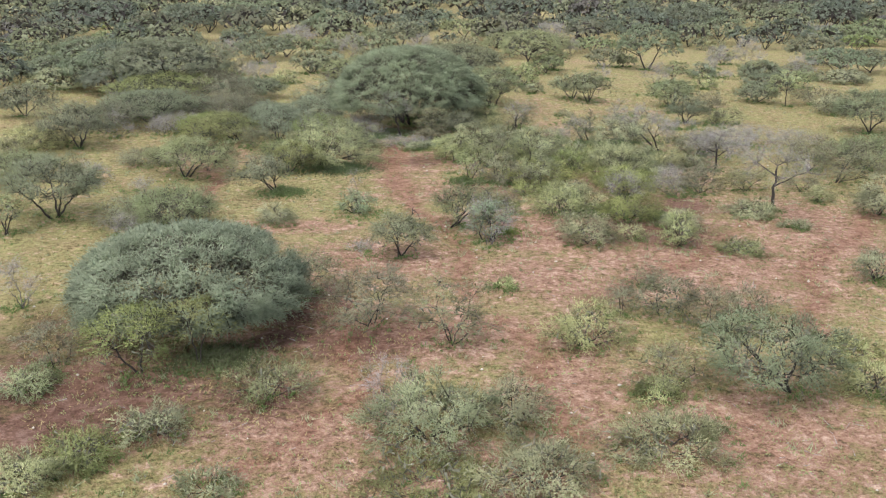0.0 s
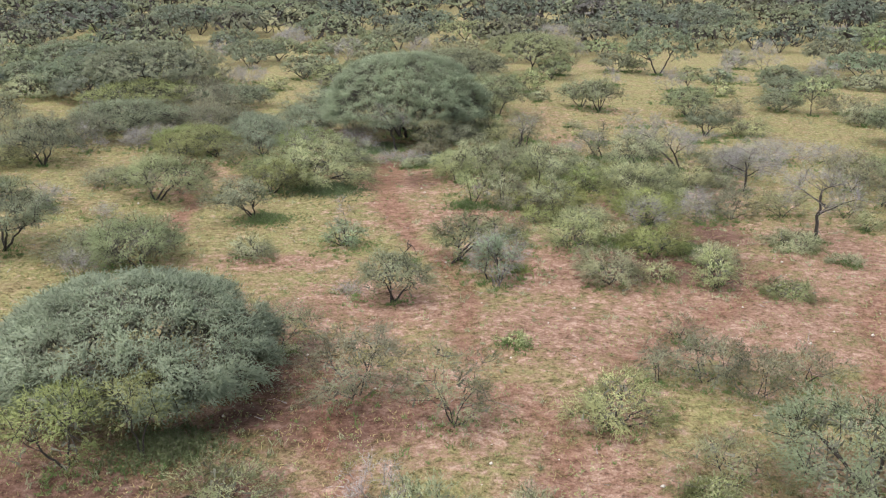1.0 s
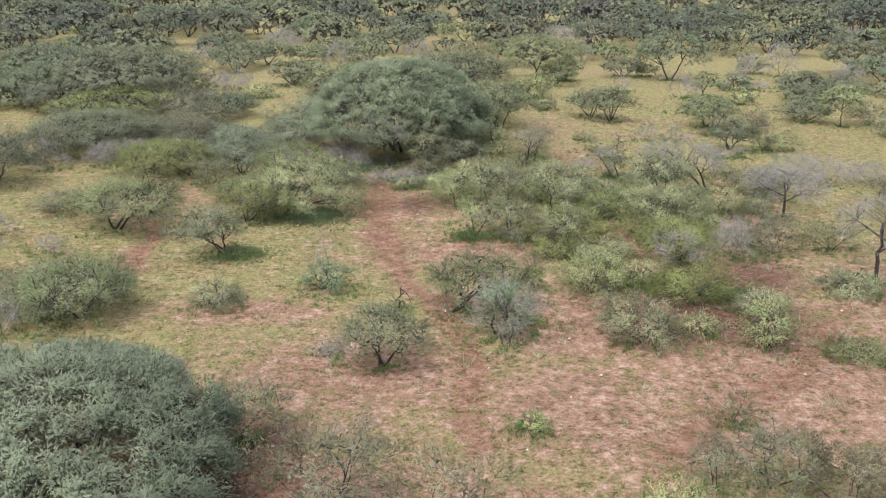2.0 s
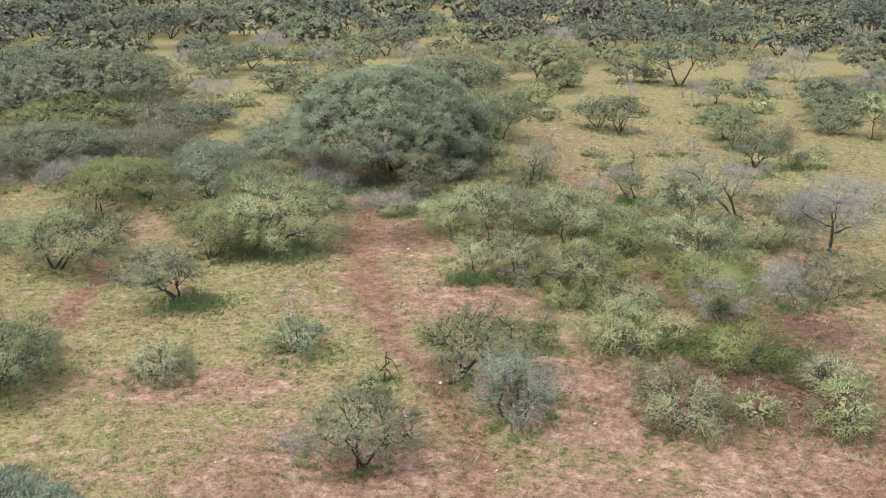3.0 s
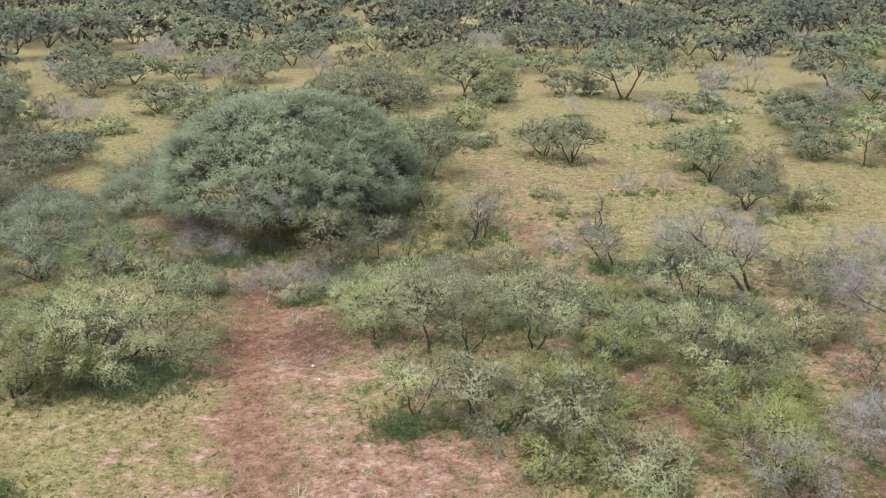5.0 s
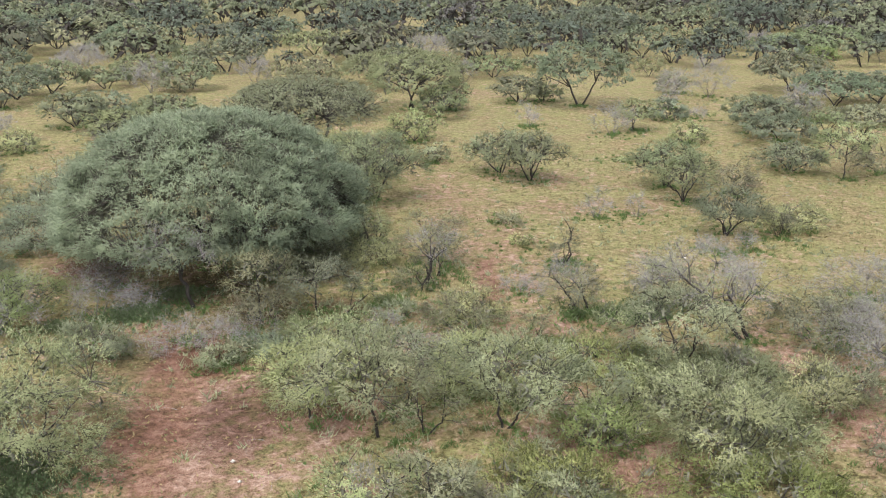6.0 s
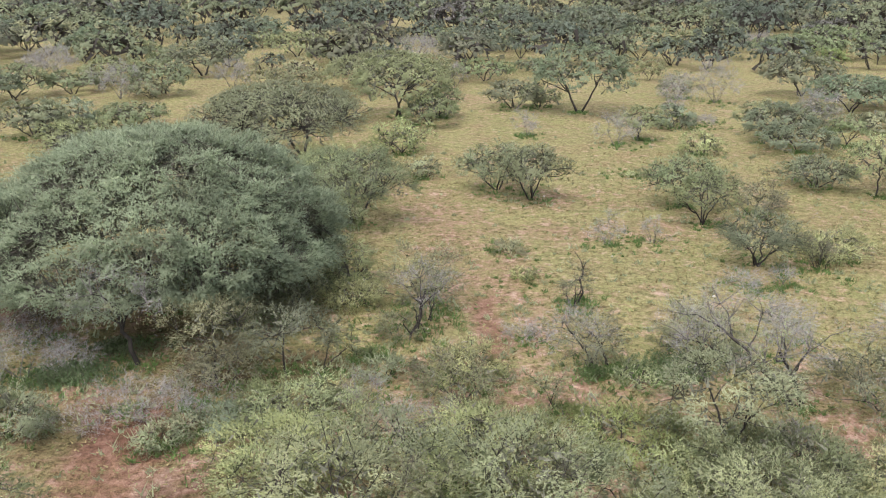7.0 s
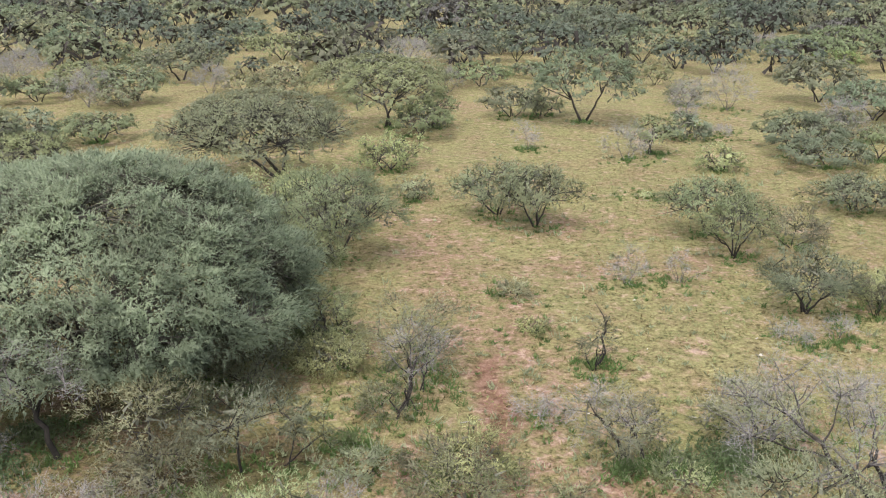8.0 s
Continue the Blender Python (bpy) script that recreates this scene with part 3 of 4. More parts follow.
def ground_material():
    m, n, l, p, out = base_material("red_sand_and_dry_grass")
    geo = n.new("ShaderNodeNewGeometry")
    soil = n.new("ShaderNodeAttribute")
    soil.attribute_name = "soil"

    def noise_tex(scale, detail=5.0, rough=0.6):
        t = n.new("ShaderNodeTexNoise")
        t.inputs["Scale"].default_value, t.inputs["Detail"].default_value, t.inputs["Roughness"].default_value = scale, detail, rough
        l.new(geo.outputs["Position"], t.inputs["Vector"])
        return t.outputs["Fac"]

    def calc(op, a, b):
        t = n.new("ShaderNodeMath")
        t.operation = op
        for s, val in zip(t.inputs, (a, b)):
            if isinstance(val, (int, float)):
                s.default_value = val
            else:
                l.new(val, s)
        return t.outputs[0]

    def mixed(fac, a, b):
        t = n.new("ShaderNodeMix")
        t.data_type = "RGBA"
        l.new(fac, t.inputs["Factor"])
        l.new(a, t.inputs["A"])
        l.new(b, t.inputs["B"])
        return t.outputs["Result"]

    large, mid, small, grit = noise_tex(0.16), noise_tex(0.9), noise_tex(3.0, 5.0, 0.7), noise_tex(9.0, 3.0, 0.7)
    fine = noise_tex(26.0, 2.0, 0.7)
    grit = calc("ADD", calc("MULTIPLY", grit, 0.62), calc("MULTIPLY", fine, 0.38))
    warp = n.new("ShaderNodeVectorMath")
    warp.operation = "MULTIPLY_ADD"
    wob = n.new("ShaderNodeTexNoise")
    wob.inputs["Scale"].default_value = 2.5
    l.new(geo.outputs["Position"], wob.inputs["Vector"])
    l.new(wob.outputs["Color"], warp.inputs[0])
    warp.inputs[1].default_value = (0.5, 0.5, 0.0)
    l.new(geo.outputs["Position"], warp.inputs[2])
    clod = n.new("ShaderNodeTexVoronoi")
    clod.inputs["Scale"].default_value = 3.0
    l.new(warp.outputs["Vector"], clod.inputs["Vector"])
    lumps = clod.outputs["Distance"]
    red = ramp(n, ((0.405, (0.085, 0.044, 0.032)), (0.47, (0.215, 0.124, 0.088)), (0.52, (0.295, 0.186, 0.137)), (0.605, (0.470, 0.345, 0.272))))
    l.new(calc("ADD", calc("MULTIPLY", small, 0.4), calc("ADD", calc("MULTIPLY", grit, 0.4), calc("MULTIPLY", mid, 0.2))), red.inputs["Fac"])
    straw = ramp(n, ((0.40, (0.085, 0.066, 0.032)), (0.47, (0.230, 0.200, 0.096)), (0.54, (0.320, 0.282, 0.140)), (0.63, (0.460, 0.405, 0.230))))
    l.new(calc("ADD", calc("MULTIPLY", grit, 0.6), calc("MULTIPLY", small, 0.4)), straw.inputs["Fac"])
    green = ramp(n, ((0.40, (0.060, 0.070, 0.022)), (0.48, (0.195, 0.200, 0.078)), (0.62, (0.325, 0.322, 0.136))))
    l.new(calc("ADD", calc("MULTIPLY", grit, 0.6), calc("MULTIPLY", small, 0.4)), green.inputs["Fac"])
    earth = ramp(n, ((0.40, (0.075, 0.046, 0.028)), (0.48, (0.225, 0.146, 0.088)), (0.62, (0.370, 0.268, 0.176))))
    l.new(calc("ADD", calc("MULTIPLY", grit, 0.6), calc("MULTIPLY", small, 0.4)), earth.inputs["Fac"])
    fg = ramp(n, ((0.37, (0, 0, 0)), (0.60, (1, 1, 1))))
    l.new(calc("ADD", calc("MULTIPLY", large, 0.45), calc("ADD", calc("MULTIPLY", small, 0.3), calc("MULTIPLY", mid, 0.25))), fg.inputs["Fac"])
    cover = mixed(fg.outputs["Color"], straw.outputs["Color"], green.outputs["Color"])
    # trodden brown earth between the grass
    worn = noise_tex(0.55, 6.0, 0.68)
    fe = ramp(n, ((0.47, (0, 0, 0)), (0.62, (0.60, 0.60, 0.60))))
    l.new(calc("ADD", calc("MULTIPLY", worn, 0.75), calc("MULTIPLY", small, 0.25)), fe.inputs["Fac"])
    cover = mixed(fe.outputs["Color"], cover, earth.outputs["Color"])
    # how much sand shows: patches, broken up by drifts and tufts
    amount = calc("ADD", calc("MULTIPLY", soil.outputs["Fac"], 0.66), calc("MULTIPLY", calc("SUBTRACT", mid, 0.5), 1.3))
    amount = calc("ADD", amount, calc("MULTIPLY", calc("SUBTRACT", small, 0.5), 2.0))
    amount = calc("ADD", amount, calc("MULTIPLY", calc("SUBTRACT", large, 0.5), 0.5))
    fs = ramp(n, ((0.02, (0, 0, 0)), (0.50, (1, 1, 1))))
    l.new(amount, fs.inputs["Fac"])
    col = mixed(fs.outputs["Color"], cover, red.outputs["Color"])
    # dark spots in a cell pattern, more where the broad noise is low
    cell_spots = ramp(n, ((0.10, (0.45, 0.40, 0.37)), (0.30, (1, 1, 1))))
    l.new(calc("ADD", lumps, calc("MULTIPLY", calc("SUBTRACT", large, 0.45), 1.2)), cell_spots.inputs["Fac"])
    darken = n.new("ShaderNodeMix")
    darken.data_type, darken.blend_type = "RGBA", "MULTIPLY"
    darken.inputs["Factor"].default_value = 0.7
    l.new(col, darken.inputs["A"])
    l.new(cell_spots.outputs["Color"], darken.inputs["B"])
    col = darken.outputs["Result"]
    # darker ground patches, multiplied into the colour
    dark_patch = n.new("ShaderNodeAttribute")
    dark_patch.attribute_name = "darken"
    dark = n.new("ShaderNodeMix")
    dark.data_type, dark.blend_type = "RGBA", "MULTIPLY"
    l.new(calc("MULTIPLY", dark_patch.outputs["Fac"], calc("ADD", mid, 0.35)), dark.inputs["Factor"])
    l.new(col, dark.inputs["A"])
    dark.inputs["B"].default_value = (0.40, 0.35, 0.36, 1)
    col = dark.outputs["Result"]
    # freshly churned red sand along the tracks
    churn = n.new("ShaderNodeAttribute")
    churn.attribute_name = "track"
    loose_red = ramp(n, ((0.40, (0.105, 0.046, 0.030)), (0.60, (0.290, 0.150, 0.098))))
    l.new(calc("ADD", calc("MULTIPLY", grit, 0.5), calc("MULTIPLY", small, 0.5)), loose_red.inputs["Fac"])
    fc = ramp(n, ((0.25, (0, 0, 0)), (0.80, (0.42, 0.42, 0.42))))
    l.new(calc("MULTIPLY", churn.outputs["Fac"], calc("ADD", mid, 0.45)), fc.inputs["Fac"])
    col = mixed(fc.outputs["Color"], col, loose_red.outputs["Color"])
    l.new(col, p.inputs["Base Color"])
    p.inputs["Roughness"].default_value = 0.95
    p.inputs["Specular IOR Level"].default_value = 0.15
    bump = n.new("ShaderNodeBump")
    bump.inputs["Strength"].default_value, bump.inputs["Distance"].default_value = 1.0, 0.18
    l.new(calc("ADD", small, calc("MULTIPLY", grit, 0.5)), bump.inputs["Height"])
    l.new(bump.outputs["Normal"], p.inputs["Normal"])
    return m


build_ground()

# ---- bushes and trees, from the start of the flight to its end ----
plant("shrub", "grey", -4.8, 16.8, 0.5, 1.4)
plant("shrub", "yellow", -0.2, 16.8, 0.2, 3.3)
plant("shrub", "grey", -8.8, 16.9, 0.7, 2.6)
plant("shrub", "grey", 2.0, 17.3, 0.8, 2.9)
plant("shrub", "yellow", -8.0, 18.1, 0.6, 2.1)
plant("shrub", "grey", 4.9, 18.7, 0.6, 2.8)
plant("shrub", "grey", -0.3, 19.1, 1.7, 3.5)
plant("shrub", "grey", -6.7, 19.2, 0.8, 1.8)
plant("shrub", "grey", 6.0, 19.5, 0.3, 1.1)
plant("shrub", "grey", 1.6, 19.7, 1.2, 2.1)
plant("bare", "grey", -1.4, 20.6, 1.4, 1.5)
plant("shrub", "grey", 5.3, 21.2, 0.6, 1.5)
plant("wispy", "olive", -4.3, 21.2, 0.9, 2.4)
plant("umbrella", "grey", 8.8, 21.5, 2.0, 4.1, -0.5, 0.2)
plant("shrub", "grey", 10.9, 21.5, 0.8, 2.1)
plant("shrub", "grey", -10.5, 21.6, 0.6, 1.9)
plant("wispy", "olive", 5.8, 21.8, 1.1, 2.4)
plant("parasol", "yellow", -8.1, 22.4, 2.0, 3.0)
plant("parasol", "yellow", -6.5, 22.9, 2.2, 1.9)
plant("wispy", "olive", -10.5, 23.0, 1.4, 2.1)
plant("herbs", "green", -6.1, 23.3, 0.3, 3.0)
plant("shrub", "grey", 11.3, 24.0, 0.5, 1.7)
plant("wispy", "olive", 0.2, 24.4, 2.0, 2.6)
plant("shrub", "grey", 4.0, 24.5, 1.4, 2.5)
plant("wispy", "olive", -2.2, 25.9, 1.9, 3.6)
plant("wispy", "olive", 7.8, 26.0, 1.2, 2.0)
plant("dome", "blue", -7.7, 26.1, 3.05, 7.3)
plant("wispy", "olive", 5.4, 26.7, 1.1, 1.3)
plant("wispy", "olive", 6.7, 26.9, 1.5, 3.0)
plant("wispy", "olive", 9.3, 27.0, 1.0, 2.1)
plant("bare", "grey", -13.2, 27.2, 2.0, 1.6)
plant("wispy", "olive", -4.5, 28.6, 1.5, 3.0)
plant("shrub", "grey", 2.0, 29.3, 0.3, 1.0)
plant("wispy", "olive", 6.7, 29.8, 0.8, 1.2)
plant("shrub", "grey", 14.8, 30.2, 1.3, 2.0)
plant("umbrella", "grey", -1.6, 32.7, 1.7, 2.6)
plant("shrub", "yellow", 11.1, 33.3, 0.5, 2.0)
plant("bare", "grey", -3.1, 33.4, 0.4, 1.2)
plant("shrub", "grey", 8.9, 34.0, 1.5, 2.0)
plant("bare", "grey", 1.7, 34.3, 2.2, 2.4)
plant("shrub", "grey", 5.6, 34.5, 1.3, 2.5)
plant("bare", "grey", -12.4, 34.6, 1.2, 1.7)
plant("shrub", "grey", 7.2, 34.8, 0.7, 1.2)
plant("shrub", "blue", 1.7, 34.9, 1.9, 2.0)
plant("umbrella", "grey", -17.3, 35.3, 1.7, 1.8)
plant("bare", "grey", -11.8, 35.7, 0.8, 0.8)
plant("herbs", "green", 2.6, 35.8, 0.3, 1.0)
plant("umbrella", "grey", -10.8, 35.9, 1.8, 4.0)
plant("wispy", "olive", 5.3, 36.1, 0.9, 1.6)
plant("shrub", "grey", -1.7, 36.2, 0.5, 1.0)
plant("shrub", "grey", 9.5, 36.5, 0.8, 1.8)
plant("shrub", "grey", 14.3, 36.5, 0.3, 1.4)
plant("wispy", "olive", -11.8, 36.6, 1.4, 5.1)
plant("snag", "grey", -1.4, 36.7, 0.8, 0.3)
plant("umbrella", "yellow", 0.4, 36.9, 1.9, 3.4, 0.7, -0.0)
plant("shrub", "grey", -13.1, 36.9, 0.8, 1.9)
plant("shrub", "grey", -7.0, 37.1, 0.9, 1.9)
plant("shrub", "yellow", 7.7, 37.8, 1.3, 2.8)
plant("umbrella", "grey", -16.3, 37.8, 2.9, 4.7)
plant("herbs", "green", 9.0, 38.0, 0.3, 2.0)
plant("shrub", "grey", 13.1, 38.4, 0.6, 2.6)
plant("shrub", "grey", 4.8, 38.5, 1.4, 2.6)
plant("bare", "grey", -3.8, 38.6, 1.9, 0.9)
plant("shrub", "blue", -3.7, 38.4, 1.1, 1.7)
plant("shrub", "grey", 2.9, 38.7, 0.7, 0.9)
plant("shrub", "grey", 18.7, 38.7, 1.8, 3.2)
plant("herbs", "green", 6.6, 39.1, 0.3, 3.2)
plant("shrub", "grey", 6.4, 39.1, 0.8, 1.8)
plant("dry_parasol", "grey", 14.3, 39.4, 2.9, 3.8)
plant("wispy", "olive", 3.0, 40.1, 0.8, 0.9)
plant("bare", "grey", 8.1, 40.5, 1.6, 2.2)
plant("shrub", "grey", 16.8, 40.8, 0.8, 1.5)
plant("shrub", "grey", 5.7, 41.3, 0.7, 1.5)
plant("bare", "grey", 10.6, 41.6, 1.7, 2.0, -0.5, 0.2)
plant("shrub", "yellow", 8.2, 41.7, 1.5, 2.7)
plant("herbs", "green", -7.4, 42.0, 0.3, 2.3)
plant("bare", "grey", -14.0, 42.1, 0.7, 1.4)
plant("shrub", "yellow", 3.9, 42.2, 0.7, 2.1)
plant("shrub", "grey", 5.8, 42.2, 0.6, 2.7)
plant("umbrella", "grey", -7.9, 42.3, 1.9, 2.8, -0.5, -0.2)
plant("bare", "grey", 10.5, 42.5, 1.2, 1.7)
plant("wispy", "olive", 11.9, 42.6, 1.6, 2.6)
plant("wispy", "olive", 16.7, 42.6, 1.3, 2.1)
plant("bare", "grey", -16.6, 42.8, 0.9, 1.1)
plant("wispy", "olive", 14.1, 42.9, 1.4, 2.7)
plant("parasol", "grey", 4.6, 43.1, 1.7, 2.2, -0.2, 0.1)
plant("wispy", "olive", 11.3, 43.7, 0.6, 1.6)
plant("wispy", "olive", 3.2, 44.0, 1.2, 2.9)
plant("herbs", "green", 0.9, 44.0, 0.3, 1.8)
plant("herbs", "green", 2.8, 44.0, 0.3, 0.8)
plant("bare", "grey", -17.2, 44.1, 1.1, 2.0)
plant("shrub", "yellow", 8.7, 44.3, 0.8, 3.9)
plant("parasol", "grey", 2.4, 44.4, 1.7, 2.1)
plant("parasol", "grey", 1.2, 44.5, 1.7, 2.1)
plant("umbrella", "grey", -21.2, 44.5, 1.3, 4.8)
plant("shrub", "yellow", 4.9, 44.7, 1.1, 3.9)
plant("wispy", "olive", 19.2, 44.8, 2.4, 3.8, 0.6, -0.2)
plant("shrub", "grey", 3.1, 45.3, 0.9, 1.3)
plant("wispy", "olive", 12.3, 45.4, 1.2, 1.9)
plant("umbrella", "grey", -12.9, 45.6, 2.0, 4.7, 0.3, 0.2)
plant("bare", "grey", 1.5, 45.8, 0.8, 1.2)
plant("shrub", "grey", 8.9, 45.9, 1.9, 2.9)
plant("shrub", "grey", 4.8, 46.1, 0.8, 1.5)
plant("umbrella", "yellow", -8.0, 46.8, 1.6, 3.0, 0.4, 0.1)
plant("shrub", "yellow", 6.3, 47.0, 1.2, 2.2)
plant("wispy", "olive", 18.8, 47.3, 1.8, 3.5)
plant("herbs", "green", -5.5, 47.4, 0.3, 4.0)
plant("shrub", "grey", 10.4, 47.4, 0.5, 2.7)
plant("dry_parasol", "grey", 14.0, 47.5, 2.2, 3.7)
plant("umbrella", "grey", 21.8, 47.6, 1.8, 4.3)
plant("shrub", "grey", 9.1, 47.9, 1.4, 3.9)
plant("shrub", "grey", 7.1, 47.9, 1.0, 2.3)
plant("parasol", "grey", 4.6, 48.1, 2.1, 3.3, 0.3, -0.1)
plant("wispy", "olive", 2.9, 48.1, 1.9, 2.1)
plant("parasol", "grey", 6.5, 48.1, 1.5, 1.8)
plant("shrub", "grey", 11.7, 48.2, 1.1, 2.7)
plant("parasol", "grey", 1.9, 48.2, 2.3, 3.0, -0.4, 0.0)
plant("wispy", "olive", -15.7, 48.4, 0.9, 3.7)
plant("shrub", "grey", -6.4, 48.4, 2.5, 5.6, 0.3, 0.1)
plant("bare", "grey", -14.3, 48.4, 0.7, 1.6)
plant("herbs", "green", -7.9, 48.6, 0.3, 1.2)
plant("shrub", "grey", 7.6, 48.7, 0.9, 1.2)
plant("shrub", "grey", 12.8, 48.9, 0.5, 2.2)
plant("shrub", "yellow", 10.1, 49.0, 1.0, 4.4)
plant("parasol", "grey", 0.5, 49.3, 1.5, 2.4)
plant("parasol", "grey", 2.5, 49.3, 1.9, 2.4, 0.2, -0.0)
plant("wispy", "olive", 5.2, 49.6, 1.0, 2.0)
plant("shrub", "grey", 3.7, 49.7, 1.0, 1.6)
plant("shrub", "grey", 8.3, 49.8, 0.7, 1.3)
plant("bare", "grey", 6.0, 50.0, 0.5, 1.1)
plant("wispy", "olive", 20.4, 50.1, 1.7, 2.2)
plant("bare", "grey", 10.8, 50.2, 0.8, 1.1)
plant("parasol", "grey", 9.6, 50.4, 2.2, 3.3, -0.2, 0.1)
plant("bare", "grey", 15.0, 50.4, 1.6, 4.2)
plant("wispy", "olive", -23.9, 50.6, 1.1, 2.6)
plant("shrub", "grey", 4.8, 50.8, 1.1, 3.8)
plant("umbrella", "yellow", -8.5, 50.8, 0.9, 3.9)
plant("shrub", "grey", 1.0, 51.0, 1.1, 3.7)
plant("shrub", "yellow", 7.7, 51.3, 0.5, 3.0)
plant("wispy", "olive", 14.0, 51.6, 1.4, 3.6)
plant("bare", "grey", 4.4, 52.0, 0.6, 1.6)
plant("umbrella", "yellow", -13.7, 52.1, 1.8, 3.1)
plant("bare", "grey", 3.2, 52.2, 0.7, 1.7)
plant("shrub", "grey", 14.9, 52.2, 1.3, 1.7)
plant("dry_parasol", "grey", 12.1, 52.2, 2.4, 4.5, -1.1, 0.4)
plant("shrub", "grey", -23.4, 52.3, 1.5, 3.9)
plant("shrub", "grey", -15.0, 52.3, 1.0, 1.5)
plant("umbrella", "grey", -20.8, 52.4, 2.7, 4.1)
plant("shrub", "grey", -1.7, 52.6, 0.5, 1.4)
plant("wispy", "olive", 6.6, 52.9, 0.9, 1.1)
plant("shrub", "grey", -1.2, 53.0, 0.5, 1.1)
plant("wispy", "olive", -10.9, 53.1, 1.3, 2.3)
plant("shrub", "blue", -0.4, 53.1, 0.5, 1.7)
plant("shrub", "grey", 1.1, 53.2, 0.9, 3.0)
plant("bare", "grey", 20.3, 53.4, 1.2, 3.4)
plant("wispy", "olive", 4.7, 53.4, 1.1, 2.4)
plant("bare", "grey", 18.3, 53.7, 1.2, 3.1)
plant("bare", "grey", 2.5, 53.7, 0.7, 1.3)
plant("shrub", "grey", -5.0, 53.8, 0.8, 2.4)
plant("wispy", "olive", -22.1, 53.8, 2.9, 5.4)
plant("shrub", "grey", 9.0, 54.0, 0.2, 1.7)
plant("herbs", "green", 7.9, 54.1, 0.3, 0.9)
plant("herbs", "green", 10.1, 54.2, 0.3, 2.4)
plant("bare", "grey", -2.7, 54.3, 0.3, 2.9)
plant("bare", "grey", -1.2, 54.4, 0.3, 2.2)
plant("bare", "grey", 17.1, 54.5, 1.3, 3.2)
plant("dry_parasol", "grey", 8.4, 54.6, 1.5, 2.1, -0.7, 0.2)
plant("wispy", "olive", 8.1, 54.6, 1.4, 2.1)
plant("wispy", "olive", 4.4, 54.8, 0.8, 1.5)
plant("shrub", "grey", 5.1, 54.8, 0.9, 2.0)
plant("shrub", "grey", 11.0, 54.9, 1.5, 2.4)
plant("bare", "grey", 13.2, 55.0, 1.4, 2.1)
plant("shrub", "blue", -10.0, 55.0, 2.0, 3.1)
plant("umbrella", "yellow", -12.5, 55.1, 1.8, 4.1, -0.5, -0.2)
plant("shrub", "grey", 3.1, 55.1, 0.6, 1.5)
plant("wispy", "olive", -0.7, 55.3, 1.0, 2.6)
plant("herbs", "green", -6.2, 55.4, 0.3, 1.4)
plant("bare", "grey", -7.8, 55.5, 1.4, 3.1)
plant("parasol", "olive", 0.8, 55.6, 1.8, 2.4)
plant("parasol", "olive", -0.8, 55.6, 2.0, 2.5)
plant("parasol", "olive", 1.7, 55.7, 1.4, 1.3, 0.3, -0.0)
plant("umbrella", "yellow", -7.8, 55.9, 1.4, 3.8)
plant("herbs", "green", -4.3, 56.2, 0.3, 2.7)
plant("bare", "grey", -19.9, 56.2, 1.7, 2.2)
plant("herbs", "green", 2.9, 56.4, 0.3, 0.8)
plant("bare", "grey", -5.3, 56.4, 1.2, 2.4)
plant("bare", "grey", 7.0, 56.5, 0.6, 1.6)
plant("dry_parasol", "grey", -2.7, 56.7, 2.7, 2.4, -0.3, -0.1)
plant("umbrella", "yellow", -14.3, 56.7, 1.4, 4.8)
plant("bare", "grey", -4.2, 56.7, 0.9, 1.4)
plant("bare", "grey", -17.4, 57.2, 1.3, 2.6)
plant("snag", "grey", 4.0, 57.2, 0.8, 0.7)
plant("wispy", "olive", 3.7, 57.6, 0.6, 1.8)
plant("dry_parasol", "grey", 4.2, 57.6, 2.2, 1.7, 0.3, -0.0)
plant("herbs", "green", -3.3, 57.6, 0.3, 1.9)
plant("bare", "grey", -16.4, 57.9, 1.2, 3.5)
plant("wispy", "olive", -21.0, 57.9, 2.2, 5.0)
plant("umbrella", "grey", 26.4, 58.0, 2.9, 5.2)
plant("wispy", "olive", 4.7, 58.5, 1.7, 1.8)
plant("bare", "grey", -5.4, 58.7, 1.2, 2.8)
plant("wispy", "olive", 8.9, 58.8, 1.7, 1.2)
plant("shrub", "blue", -10.7, 58.9, 1.8, 5.0)
plant("snag", "grey", 9.1, 59.0, 1.2, 0.7)
plant("wispy", "olive", -17.2, 59.2, 1.1, 4.5)
plant("wispy", "olive", 0.9, 59.3, 1.4, 2.9)
plant("bare", "grey", 15.7, 59.5, 0.7, 0.9)
plant("bare", "grey", 14.5, 59.5, 0.6, 1.4)
plant("herbs", "green", -0.5, 59.7, 0.3, 1.6)
plant("wispy", "olive", 4.7, 59.8, 1.8, 2.6)
plant("shrub", "blue", -0.4, 60.3, 0.9, 2.6)
plant("shrub", "grey", 2.8, 60.3, 0.6, 2.6)
plant("wispy", "olive", 17.5, 60.6, 1.5, 1.3)
plant("dome", "blue", -2.4, 61.0, 5.2, 10.4)
plant("umbrella", "grey", 15.9, 61.3, 1.9, 2.9)
plant("shrub", "grey", 8.1, 61.3, 0.5, 1.0)
plant("shrub", "grey", 18.5, 61.5, 1.2, 2.6)
plant("umbrella", "grey", -19.6, 61.6, 2.1, 7.8)
plant("herbs", "green", 0.4, 62.0, 0.3, 4.2)
plant("shrub", "grey", 2.8, 62.1, 1.5, 2.0)
plant("shrub", "grey", 1.6, 62.4, 1.3, 2.3)
plant("wispy", "olive", -15.0, 62.9, 1.6, 6.9)
plant("umbrella", "grey", -28.6, 63.2, 2.3, 4.7)
